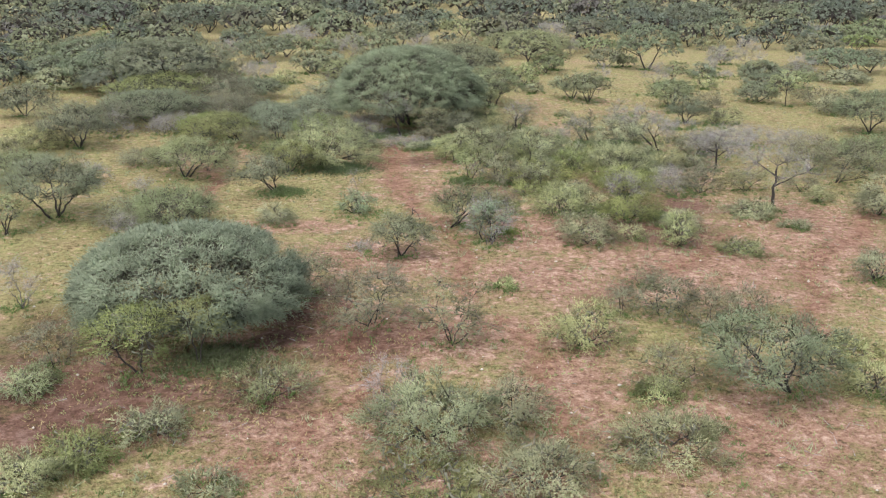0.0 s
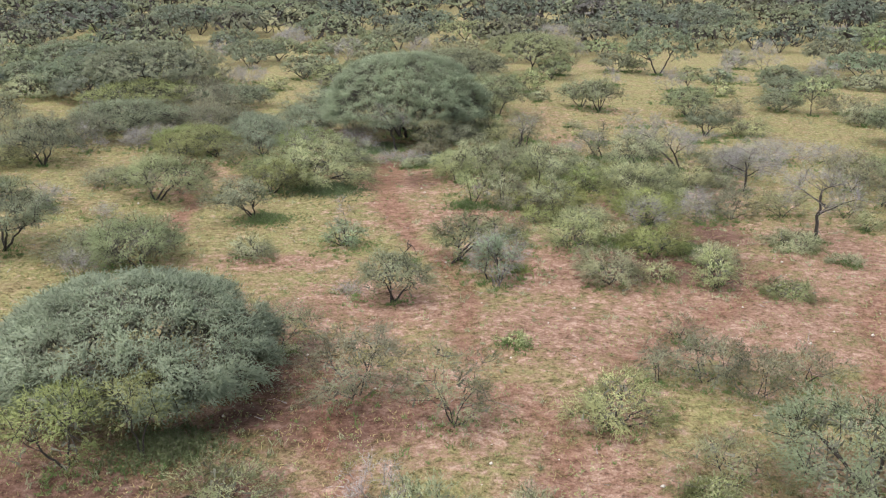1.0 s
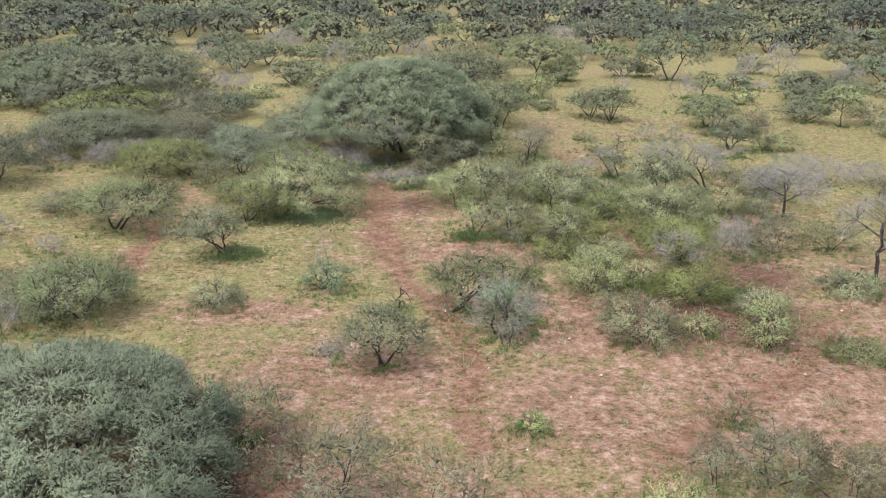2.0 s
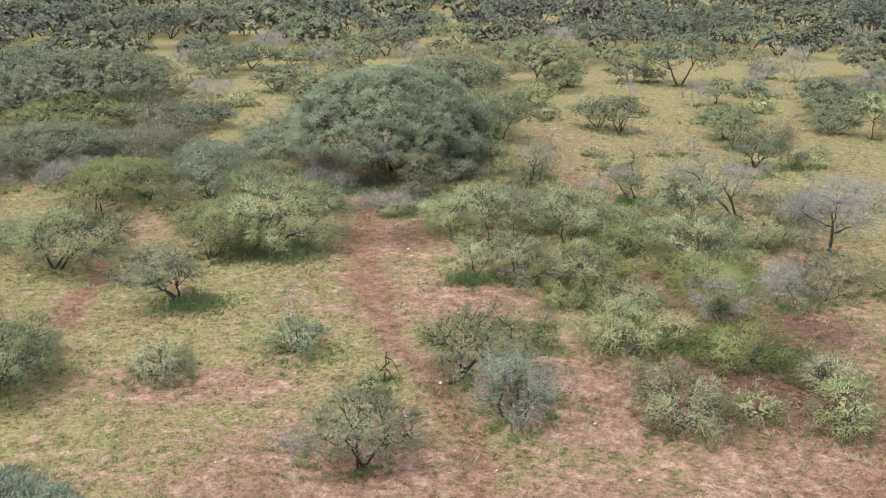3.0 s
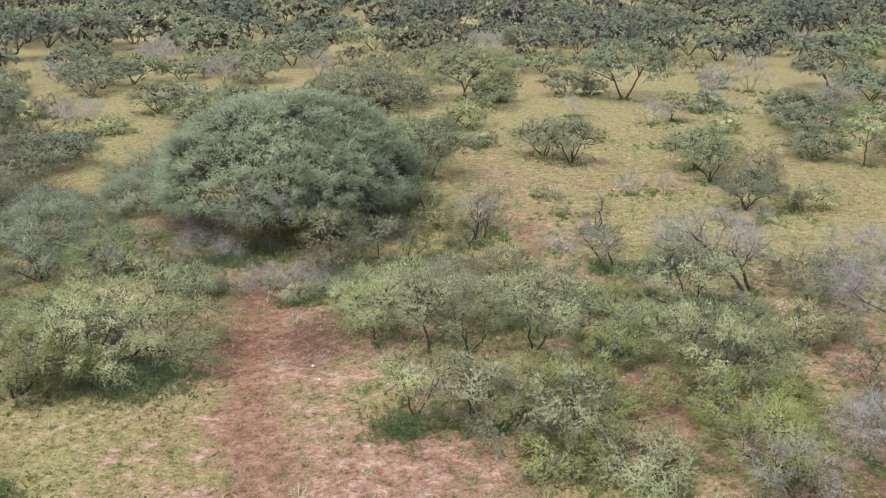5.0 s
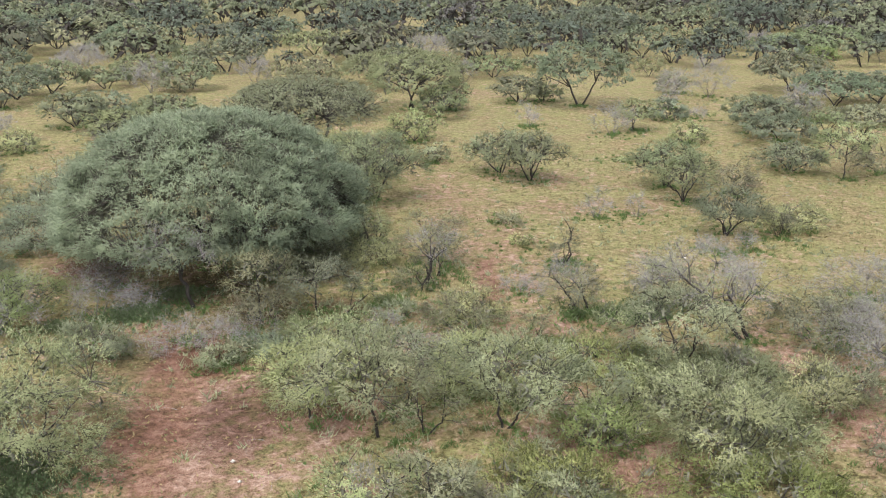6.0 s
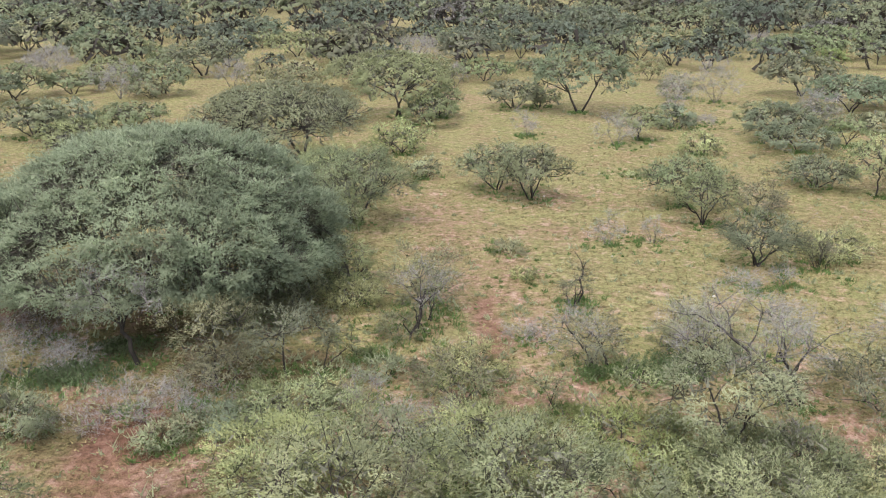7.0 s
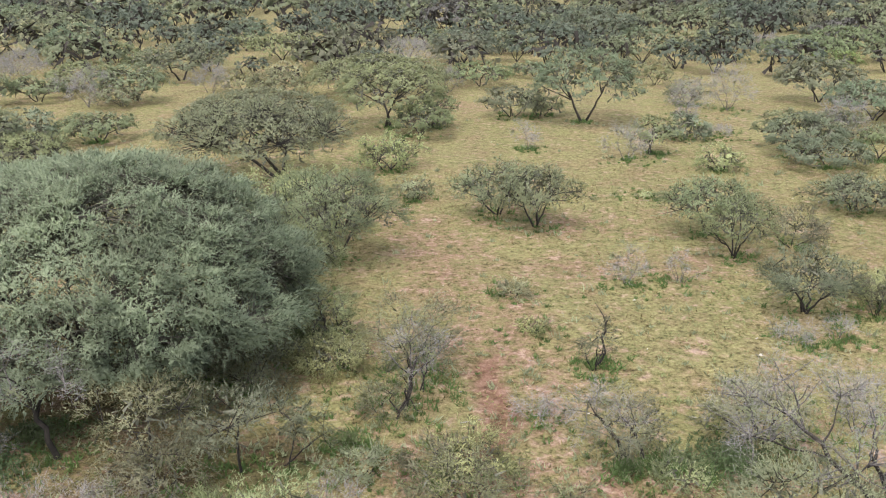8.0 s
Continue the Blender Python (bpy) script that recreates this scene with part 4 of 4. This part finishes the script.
plant("wispy", "olive", -20.4, 63.3, 1.7, 4.2)
plant("bare", "grey", -2.4, 63.3, 1.6, 3.1)
plant("shrub", "blue", -8.8, 63.5, 1.5, 4.4)
plant("bare", "grey", -15.8, 63.8, 1.1, 3.2)
plant("shrub", "blue", -12.3, 63.9, 1.0, 3.5)
plant("shrub", "grey", 8.3, 64.0, 0.5, 1.3)
plant("umbrella", "grey", -20.2, 64.2, 1.8, 5.7)
plant("wispy", "olive", -18.3, 64.2, 1.9, 3.8)
plant("bare", "grey", 13.5, 64.3, 1.2, 1.0)
plant("bare", "grey", 12.0, 64.6, 1.2, 1.4)
plant("umbrella", "grey", 2.0, 64.7, 2.3, 4.2, -0.4, 0.0)
plant("wispy", "olive", -16.0, 65.3, 1.3, 6.2)
plant("shrub", "grey", 27.5, 65.6, 1.4, 3.8)
plant("bare", "grey", -19.2, 66.0, 1.4, 2.2)
plant("umbrella", "grey", 16.3, 66.3, 2.3, 2.6)
plant("wispy", "olive", 18.8, 67.0, 1.5, 2.8)
plant("umbrella", "grey", 3.4, 68.3, 3.0, 4.9)
plant("shrub", "blue", -8.5, 68.4, 2.1, 5.0)
plant("wispy", "olive", -15.0, 68.7, 1.7, 4.0)
plant("umbrella", "grey", 16.5, 69.0, 2.2, 3.8, 0.2, -0.1)
plant("parasol", "grey", 25.1, 68.9, 2.9, 3.3)
plant("wispy", "olive", 27.6, 69.9, 1.5, 4.0)
plant("wispy", "olive", -16.8, 70.7, 2.2, 4.7)
plant("umbrella", "grey", 23.5, 70.9, 1.4, 3.8)
plant("umbrella", "grey", 10.9, 71.0, 2.4, 3.5)
plant("bare", "grey", -24.0, 71.8, 1.2, 4.0)
plant("shrub", "grey", 2.3, 72.1, 2.3, 5.8)
plant("umbrella", "grey", -15.6, 72.2, 1.6, 6.6)
plant("umbrella", "yellow", -22.0, 72.4, 1.9, 9.2)
plant("umbrella", "grey", 9.9, 72.8, 2.1, 3.7)
plant("shrub", "grey", 16.4, 74.3, 0.3, 1.0)
plant("umbrella", "blue", -26.1, 74.9, 2.5, 6.5)
plant("shrub", "grey", 7.1, 75.5, 1.3, 1.8)
plant("shrub", "grey", -26.1, 75.8, 0.9, 3.4)
plant("wispy", "olive", -19.2, 76.7, 2.1, 7.1)
plant("shrub", "grey", -31.4, 76.8, 2.0, 5.6)
plant("umbrella", "grey", -22.6, 77.3, 4.5, 10.9)
plant("umbrella", "blue", -14.7, 77.3, 1.1, 2.3)
plant("umbrella", "grey", 26.9, 78.2, 1.4, 4.5)
plant("umbrella", "blue", -28.3, 78.4, 3.0, 8.1)
plant("shrub", "grey", 21.8, 78.6, 1.4, 2.4)
plant("umbrella", "grey", 30.1, 79.2, 1.7, 2.2)
plant("wispy", "olive", -20.8, 80.0, 1.9, 5.5)
plant("umbrella", "grey", -33.2, 80.1, 2.5, 7.1)
plant("umbrella", "grey", 1.9, 80.5, 3.8, 8.4, -1.2, 0.0)
plant("umbrella", "blue", -23.2, 80.6, 3.6, 7.5)
plant("umbrella", "grey", 27.2, 80.8, 2.2, 4.2)
plant("shrub", "grey", -13.9, 81.2, 1.4, 2.6)
plant("bare", "grey", 18.3, 81.3, 2.1, 2.5)
plant("shrub", "grey", 6.8, 81.4, 2.0, 3.5)
plant("umbrella", "grey", -8.9, 82.4, 2.1, 4.3)
plant("shrub", "grey", 34.8, 82.5, 1.3, 4.8)
plant("umbrella", "grey", 27.7, 82.9, 2.1, 3.8)
plant("umbrella", "grey", 20.3, 83.0, 2.0, 2.8)
plant("bare", "grey", -9.9, 83.1, 1.2, 1.7)
plant("wispy", "olive", 31.8, 83.2, 1.2, 2.4)
plant("umbrella", "grey", -35.2, 84.0, 1.8, 8.8)
plant("umbrella", "blue", -29.1, 84.3, 3.4, 5.9)
plant("wispy", "olive", -9.4, 84.5, 1.0, 4.1)
plant("bare", "grey", 14.2, 84.6, 1.7, 1.7)
plant("bare", "grey", 32.2, 85.5, 2.2, 3.3)
plant("umbrella", "grey", 32.0, 85.7, 1.5, 2.9)
plant("shrub", "grey", -27.5, 85.7, 2.9, 8.3)
plant("bare", "grey", -16.9, 85.8, 1.4, 3.8)
plant("shrub", "blue", 23.4, 86.0, 1.5, 2.8)
plant("bare", "grey", 25.7, 86.8, 0.6, 1.6)
plant("shrub", "grey", -21.9, 87.2, 1.4, 4.8)
plant("wispy", "olive", -19.4, 88.0, 1.7, 3.3)
plant("umbrella", "grey", -29.6, 88.3, 2.2, 6.9)
plant("umbrella", "grey", -12.5, 88.7, 2.2, 4.3)
plant("umbrella", "yellow", 9.5, 89.3, 2.0, 4.0)
plant("umbrella", "blue", 37.3, 90.0, 2.5, 6.5)
plant("bare", "grey", 25.3, 90.0, 1.3, 1.5)
plant("umbrella", "grey", 40.5, 90.1, 2.3, 5.9)
plant("umbrella", "grey", -39.7, 90.4, 3.1, 5.9)
plant("umbrella", "grey", 1.0, 90.5, 2.7, 8.7)
plant("shrub", "blue", -11.3, 90.7, 2.0, 4.3)
plant("umbrella", "grey", -7.6, 90.9, 1.7, 4.3)
plant("shrub", "grey", -34.4, 91.4, 1.7, 5.2)
plant("umbrella", "blue", 19.6, 92.1, 4.5, 7.1)
plant("umbrella", "grey", 10.6, 92.1, 2.1, 3.2)
plant("umbrella", "grey", 8.2, 92.5, 4.0, 6.8)
plant("umbrella", "yellow", -29.4, 93.0, 2.9, 6.5)
plant("shrub", "grey", -24.5, 93.1, 2.2, 4.2)
plant("bare", "grey", 26.7, 93.4, 2.4, 2.9)
plant("umbrella", "blue", -34.6, 93.8, 2.8, 10.4)
plant("wispy", "olive", -8.3, 94.1, 1.0, 2.9)
plant("bare", "grey", 39.4, 94.6, 0.9, 2.4)
plant("umbrella", "grey", 16.0, 94.8, 1.9, 4.3)
plant("umbrella", "grey", 17.8, 94.9, 1.5, 3.0)
plant("bare", "grey", 30.2, 95.0, 3.0, 3.8)
plant("shrub", "grey", -34.0, 95.8, 1.6, 5.1)
plant("umbrella", "grey", -19.0, 96.9, 2.0, 3.6)
plant("umbrella", "grey", 37.6, 96.9, 3.1, 6.6)
plant("wispy", "olive", 28.4, 97.4, 2.0, 3.8)
plant("umbrella", "blue", -43.7, 97.8, 2.1, 7.2)
plant("bare", "grey", 29.2, 100.3, 0.9, 2.0)
plant("umbrella", "grey", -40.5, 100.7, 1.8, 8.9)
plant("umbrella", "grey", -19.2, 101.3, 2.5, 6.9)
plant("umbrella", "grey", -26.8, 101.9, 1.7, 3.9)
plant("wispy", "olive", -8.1, 102.9, 1.7, 4.5)
plant("bare", "grey", -10.3, 103.2, 2.7, 3.6)
plant("umbrella", "grey", -17.4, 104.5, 2.6, 5.0)
plant("umbrella", "grey", -7.5, 104.8, 2.5, 5.4)
plant("bare", "grey", -23.8, 105.0, 2.0, 3.3)
plant("umbrella", "grey", 8.9, 105.0, 2.9, 10.2)
plant("bare", "grey", 14.1, 105.7, 2.0, 1.9)
plant("umbrella", "grey", -14.1, 106.4, 1.8, 4.6)
plant("umbrella", "grey", -40.0, 106.8, 2.0, 9.3)
plant("wispy", "olive", 2.1, 106.9, 2.1, 5.2)
plant("wispy", "olive", 30.3, 107.0, 2.0, 3.4)
plant("wispy", "olive", 14.1, 107.8, 1.8, 2.3)
plant("wispy", "olive", -12.2, 108.4, 1.9, 3.5)
plant("bare", "grey", -2.7, 108.6, 2.2, 3.4)
plant("wispy", "olive", -0.5, 109.1, 1.7, 3.7)
plant("umbrella", "grey", 17.2, 109.2, 1.9, 5.3)
plant("umbrella", "yellow", 48.4, 111.9, 2.0, 4.5)
plant("umbrella", "grey", -12.1, 112.3, 2.1, 5.6)
plant("umbrella", "grey", 30.3, 113.1, 1.5, 2.9)
plant("umbrella", "grey", 22.6, 113.6, 1.3, 4.0)
plant("umbrella", "grey", -5.5, 116.6, 3.1, 7.5)
plant("umbrella", "grey", -24.8, 117.6, 2.5, 6.1)
plant("bare", "grey", -18.6, 117.7, 2.0, 4.3)
plant("umbrella", "grey", 50.8, 120.3, 2.6, 8.7)
plant("umbrella", "grey", 54.4, 120.4, 3.4, 7.8)
plant("umbrella", "grey", -8.4, 120.9, 2.1, 4.9)
plant("bare", "grey", 13.7, 121.3, 2.7, 5.0)
plant("umbrella", "blue", -37.7, 121.4, 3.4, 7.5)
plant("umbrella", "grey", 5.8, 121.7, 2.5, 5.3)
plant("umbrella", "blue", 35.2, 122.2, 3.4, 6.6)
plant("bare", "grey", -18.8, 122.7, 2.3, 5.7)
plant("umbrella", "grey", -43.1, 123.5, 1.3, 5.9)
plant("umbrella", "blue", -33.5, 123.7, 4.9, 7.4)
plant("umbrella", "blue", 19.0, 125.0, 3.4, 7.1)
plant("umbrella", "grey", 6.6, 125.7, 1.9, 5.8)
plant("dry_parasol", "grey", 13.9, 125.7, 2.3, 4.6)
plant("umbrella", "blue", -38.7, 126.9, 2.7, 6.0)
plant("umbrella", "grey", 53.2, 127.0, 1.9, 6.0)
plant("umbrella", "grey", 57.8, 127.4, 1.8, 4.6)
plant("bare", "grey", 50.2, 127.6, 2.3, 5.5)
plant("umbrella", "blue", -15.3, 128.0, 3.9, 6.0)
plant("umbrella", "grey", 47.6, 129.2, 2.1, 4.5)
plant("umbrella", "grey", 44.2, 129.7, 2.4, 5.9)
plant("umbrella", "blue", 33.4, 130.4, 4.9, 10.0)
plant("umbrella", "grey", 2.6, 130.8, 2.6, 6.8)
plant("umbrella", "blue", -17.0, 130.8, 2.8, 6.8)
plant("umbrella", "grey", -12.4, 131.3, 1.9, 4.1)
plant("umbrella", "blue", 24.1, 132.0, 2.5, 4.9)
plant("umbrella", "grey", 26.7, 132.7, 3.0, 5.0)
plant("umbrella", "grey", 10.2, 134.4, 1.9, 2.8)
plant("umbrella", "blue", -27.5, 134.5, 4.0, 8.0)
plant("wispy", "olive", -5.0, 135.3, 1.6, 5.1)
plant("bare", "grey", -51.7, 136.7, 3.0, 5.3)
plant("umbrella", "blue", 35.2, 137.8, 4.3, 8.4)
plant("bare", "grey", -53.5, 138.1, 1.7, 3.2)
plant("umbrella", "grey", -1.0, 139.9, 1.9, 3.7)
plant("umbrella", "blue", -30.2, 140.7, 4.4, 8.5)
plant("bare", "grey", -52.1, 142.5, 2.5, 4.9)
plant("umbrella", "yellow", -50.3, 142.5, 1.5, 6.0)
plant("umbrella", "blue", 66.2, 143.2, 2.1, 5.4)
plant("umbrella", "blue", -38.1, 143.8, 4.2, 9.9)
plant("umbrella", "grey", 19.5, 147.3, 1.7, 4.9)
plant("umbrella", "blue", 9.8, 147.4, 2.5, 4.8)
plant("umbrella", "blue", -0.9, 150.7, 2.4, 5.8)
plant("umbrella", "blue", -7.9, 155.8, 1.7, 7.8)
plant("umbrella", "grey", 69.6, 156.2, 2.7, 8.0)
plant("umbrella", "blue", -1.5, 160.6, 2.3, 5.7)
plant("umbrella", "blue", 59.0, 161.0, 3.4, 7.0)
plant("umbrella", "blue", 33.8, 170.7, 3.1, 8.0)
plant("umbrella", "blue", 68.0, 170.9, 3.2, 6.5)
plant("umbrella", "blue", -30.3, 178.2, 3.2, 9.5)
plant("umbrella", "blue", -15.8, 181.3, 3.0, 7.4)
plant("umbrella", "blue", -27.7, 203.3, 2.4, 7.4)

# ---- woods beyond ----
def far_tree(rng, h, w, d, stems):
    """A small far tree as arrays of triangles: leaves, then wood with inner shade slips, then the leaves' normals."""
    form = dict(FORM["umbrella"], waist=0.42 + 0.18 * rng.random(), low=-0.15, skin=0.12, fill=1.0, rough=0.07)
    R = w / 2
    rc = tuft_size(R, d)
    at, skin = crown_clumps(rng, form, h, R, rc)
    leaves, lit = leaf_sprays(rng, at, skin, rc, 0.0023 * d, 0.95, 0.5, 0.30, 0.25, 0.8, 0.6)
    # added slips that darken the far crown's inside, drawn with the trunks
    twigs = inner_shade_twigs(rng, at, skin, rc, 0.25, 0.009 * d)
    ang = rng.random(stems) * 6.283
    ends = np.stack([np.cos(ang) * R * 0.5, np.sin(ang) * R * 0.5, np.full(stems, h * 0.65)], 1)
    feet = np.zeros((stems, 3)) - (0, 0, 0.1)
    line = arched(rng, feet, (feet + ends) / 2 + rng.normal(0, 0.1, ends.shape) * h, ends, 4, 0.05)
    trunks = limbs(line, np.linspace(0.012 * h + 0.03, 0.025, 4)[None].repeat(stems, 0), 3)
    return leaves, joined([trunks, twigs]), lit


def woods():
    rng = np.random.default_rng(77)
    taken = [(o.location.x, o.location.y) for o in scene.objects if o.parent is None and o.type == "EMPTY"]
    taken = np.array(taken)
    tones = ("far_dim_grey", "far_dim_green", "far_dim_olive", "grey", "bare")
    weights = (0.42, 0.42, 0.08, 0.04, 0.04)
    stock = {}
    for ring, (away, stems) in enumerate(((115, 4), (170, 3), (300, 2), (75, 4))):
        for i in range(8):
            stock[(ring, i)] = far_tree(rng, 1.0 * (2.2 + 1.2 * rng.random()), 4.0 + 3.0 * rng.random(), away, stems)
    leaves = {t: [] for t in tones}
    lit = {t: [] for t in tones}
    wood = []
    spots = []
    tries = 0
    while tries < 5200:
        tries += 1
        y = 60 + 310 * rng.random()
        x = -0.58 * y - 8 + (1.34 * y + 16) * rng.random()
        seen_near = -0.475 * y - 2 < x < 0.475 * (y - 0) + 14 and y < 108
        left_woods = x < -13 - (y - 60) * 0.15 and y > 62
        if (seen_near or (-0.46 * (y - 12) < x < 0.62 * (y - 12) and y < 110)) and not left_woods:
            continue
        thin = noise.noise((x * 0.02, y * 0.02, 3.0))
        if y < 260 and rng.random() < 0.30 + 0.5 * max(-thin, 0):
            continue
        gap = 4.1 if y < 190 else 4.3
        if len(taken) and np.min(np.hypot(taken[:, 0] - x, taken[:, 1] - y)) < gap + 0.4:
            continue
        if spots and np.min(np.hypot(np.array(spots)[:, 0] - x, np.array(spots)[:, 1] - y)) < gap:
            continue
        spots.append((x, y))
        ring = 0 if y < 165 else (1 if y < 250 else 2)
        if y < 105:
            ring = 3
        if not -0.49 * y - 6 < x < 0.72 * (y - 38) + 4:
            ring = 2
        lv, wd, nm = stock[(ring, int(rng.integers(0, 8)))]
        a, s = rng.random() * 6.283, 0.7 + 0.75 * rng.random()
        rot = np.array(((math.cos(a), -math.sin(a), 0), (math.sin(a), math.cos(a), 0), (0, 0, 1))) * s
        move = np.array((x, y, 0))
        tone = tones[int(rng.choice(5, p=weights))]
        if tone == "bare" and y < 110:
            tone = "far_dim_grey"
        leaves[tone].append((lv[0] @ rot.T + move, lv[1]))
        lit[tone].append(nm @ rot.T / s)
        wood.append((wd[0] @ rot.T + move, wd[1]))
    thing = tagged(new("far_woods"), "thorn woodland covering the far plain to the horizon", "woodland", kind="stuff")
    for tone in tones:
        if leaves[tone]:
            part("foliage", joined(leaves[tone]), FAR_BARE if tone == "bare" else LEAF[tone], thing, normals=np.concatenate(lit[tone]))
    part("wood", joined(wood), BARK, thing)


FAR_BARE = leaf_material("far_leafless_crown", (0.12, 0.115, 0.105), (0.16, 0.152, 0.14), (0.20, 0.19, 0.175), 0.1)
woods()


# ---- grass and litter ----
def strewn(name, words, category, make, material, seed):
    rng = np.random.default_rng(seed)
    return tagged(part(name, make(rng), material, None), words, category, kind="stuff")


def grass_spots(rng, n, y0, y1, keep_soil):
    y = y0 + (y1 - y0) * rng.random(n) ** 1.2
    x = -0.5 * (y - 2) - 1 + ((0.5 + 0.55) * (y - 2) + 4) * rng.random(n)
    s = soil_at(x, y)
    ok = (rng.random(n) > s * (1 - keep_soil)) & (np.abs(x) < 36)
    x, y = x[ok], y[ok]
    return np.stack([x, y, np.array([ground_z(a, b) for a, b in zip(x, y)])], 1)


def dry_grass(rng):
    at = grass_spots(rng, 38000, 15, 80, 0.4)
    out = []
    for k in range(3):
        p = at + rng.normal(0, 0.09, at.shape) * (1, 1, 0) + (0, 0, 0.01)
        way = unit(rng.normal(0, 0.9, at.shape) * (1, 1, 0.3) + (0, 0, 0.55))
        far = (p[:, 1:2] / 50) ** 0.5 + 0.5
        l = 0.05 + 0.09 * rng.random((len(p), 1))
        w = unit(np.cross(way, rng.normal(0, 0.4, at.shape) + (0, 0, 1))) * 0.014 * far
        out.append(loose(p - w, p + w, p + way * l))
    return joined(out)


def small_herbs(rng):
    at = grass_spots(rng, 7000, 15, 80, 0.6)
    m = len(at)
    out = []
    for k in range(4):
        p = at + rng.normal(0, 0.10, at.shape) * (1, 1, 0)
        way = unit(rng.normal(0, 0.5, (m, 3)) + (0, 0, 1))
        out.append(sprays(rng, p, way, 0.05 + 0.09 * rng.random((m, 1)), 3, 0.06, 0.5))
    return joined(out)


def low_tufts(rng, n=2600, spread=1.5, tall=0.20, skirt=False):
    """Knee-low grey-green tufts gathered round the bushes."""
    feet = np.array([(o.location.x, o.location.y) for o in scene.objects if o.parent is None and o.type == "EMPTY" and o.location.y < 100 and abs(o.location.x) < 36])
    pick = rng.integers(0, len(feet), n)
    off = rng.normal(0, spread, (n, 2))
    if skirt:
        off = off * (0.55 + 0.9 * (np.sin(pick * 12.9) * 0.5 + 0.5))[:, None] - (0, 0.15)
    c = feet[pick] + off
    z = np.array([ground_z(a, b) for a, b in c])
    out = []
    size = 0.08 + tall * rng.random(n) ** 2
    for k in range(12):
        p = np.stack([c[:, 0] + rng.normal(0, 0.35, n) * size, c[:, 1] + rng.normal(0, 0.35, n) * size, z + 0.01], 1)
        way = unit(rng.normal(0, 0.6, (n, 3)) * (1, 1, 0.3) + (0, 0, 0.8))
        l = (size * (0.6 + 0.8 * rng.random(n)))[:, None]
        w = unit(np.cross(way, rng.normal(0, 1, (n, 3)))) * np.maximum(0.012, 0.0003 * p[:, 1:2])
        out.append(loose(p - w, p + w, p + way * l))
    return joined(out)


def pebbles(rng):
    at = grass_spots(rng, 260, 16, 75, 1.0)
    out = []
    for p in at:
        s = 0.02 + 0.05 * rng.random() ** 2
        v = np.array(((1, 0, 0), (0, 1, 0), (-1, 0, 0), (0, -1, 0), (0.2, 0.1, 0.8), (0, 0, -0.6)), float) * s * (0.7 + 0.6 * rng.random((6, 3)))
        f = np.array(((0, 1, 4), (1, 2, 4), (2, 3, 4), (3, 0, 4), (1, 0, 5), (2, 1, 5), (3, 2, 5), (0, 3, 5)))
        out.append((v + p, f))
    return joined(out)


def fallen_twigs(rng):
    at = grass_spots(rng, 700, 15, 75, 1.0)
    at[:, 2] += 0.02
    way = unit(rng.normal(0, 1, at.shape) * (1, 1, 0.12))
    return slivers(rng, at, way, 0.2 + 0.5 * rng.random((len(at), 1)), 0.012)


STRAW = leaf_material("dry_grass_blade", (0.15, 0.13, 0.06), (0.25, 0.215, 0.105), (0.36, 0.31, 0.17), 0.25)
STONE = bark_material("pale_stone", (0.42, 0.38, 0.33), (0.70, 0.66, 0.60), 12.0)
strewn("dry_grass", "short dry yellow grass scattered over sand", "grass", dry_grass, STRAW, 21)
strewn("small_herbs", "tiny green herbs dotted over red sand", "herbs", small_herbs, LEAF["yellow"], 22)
strewn("low_tufts", "low grey-green tufts growing among the bushes", "tufts", low_tufts, LEAF["grey"], 25)
strewn("green_tufts", "short green grass tufts in the shade of bushes", "tufts", lambda rng: low_tufts(rng, 7000, 0.5, 0.17, True), LEAF["green"], 26)
strewn("pebbles", "pale pebbles lying on the sand", "stones", pebbles, STONE, 23)
strewn("fallen_twigs", "grey fallen twigs lying on the ground", "twigs", fallen_twigs, TWIG, 24)
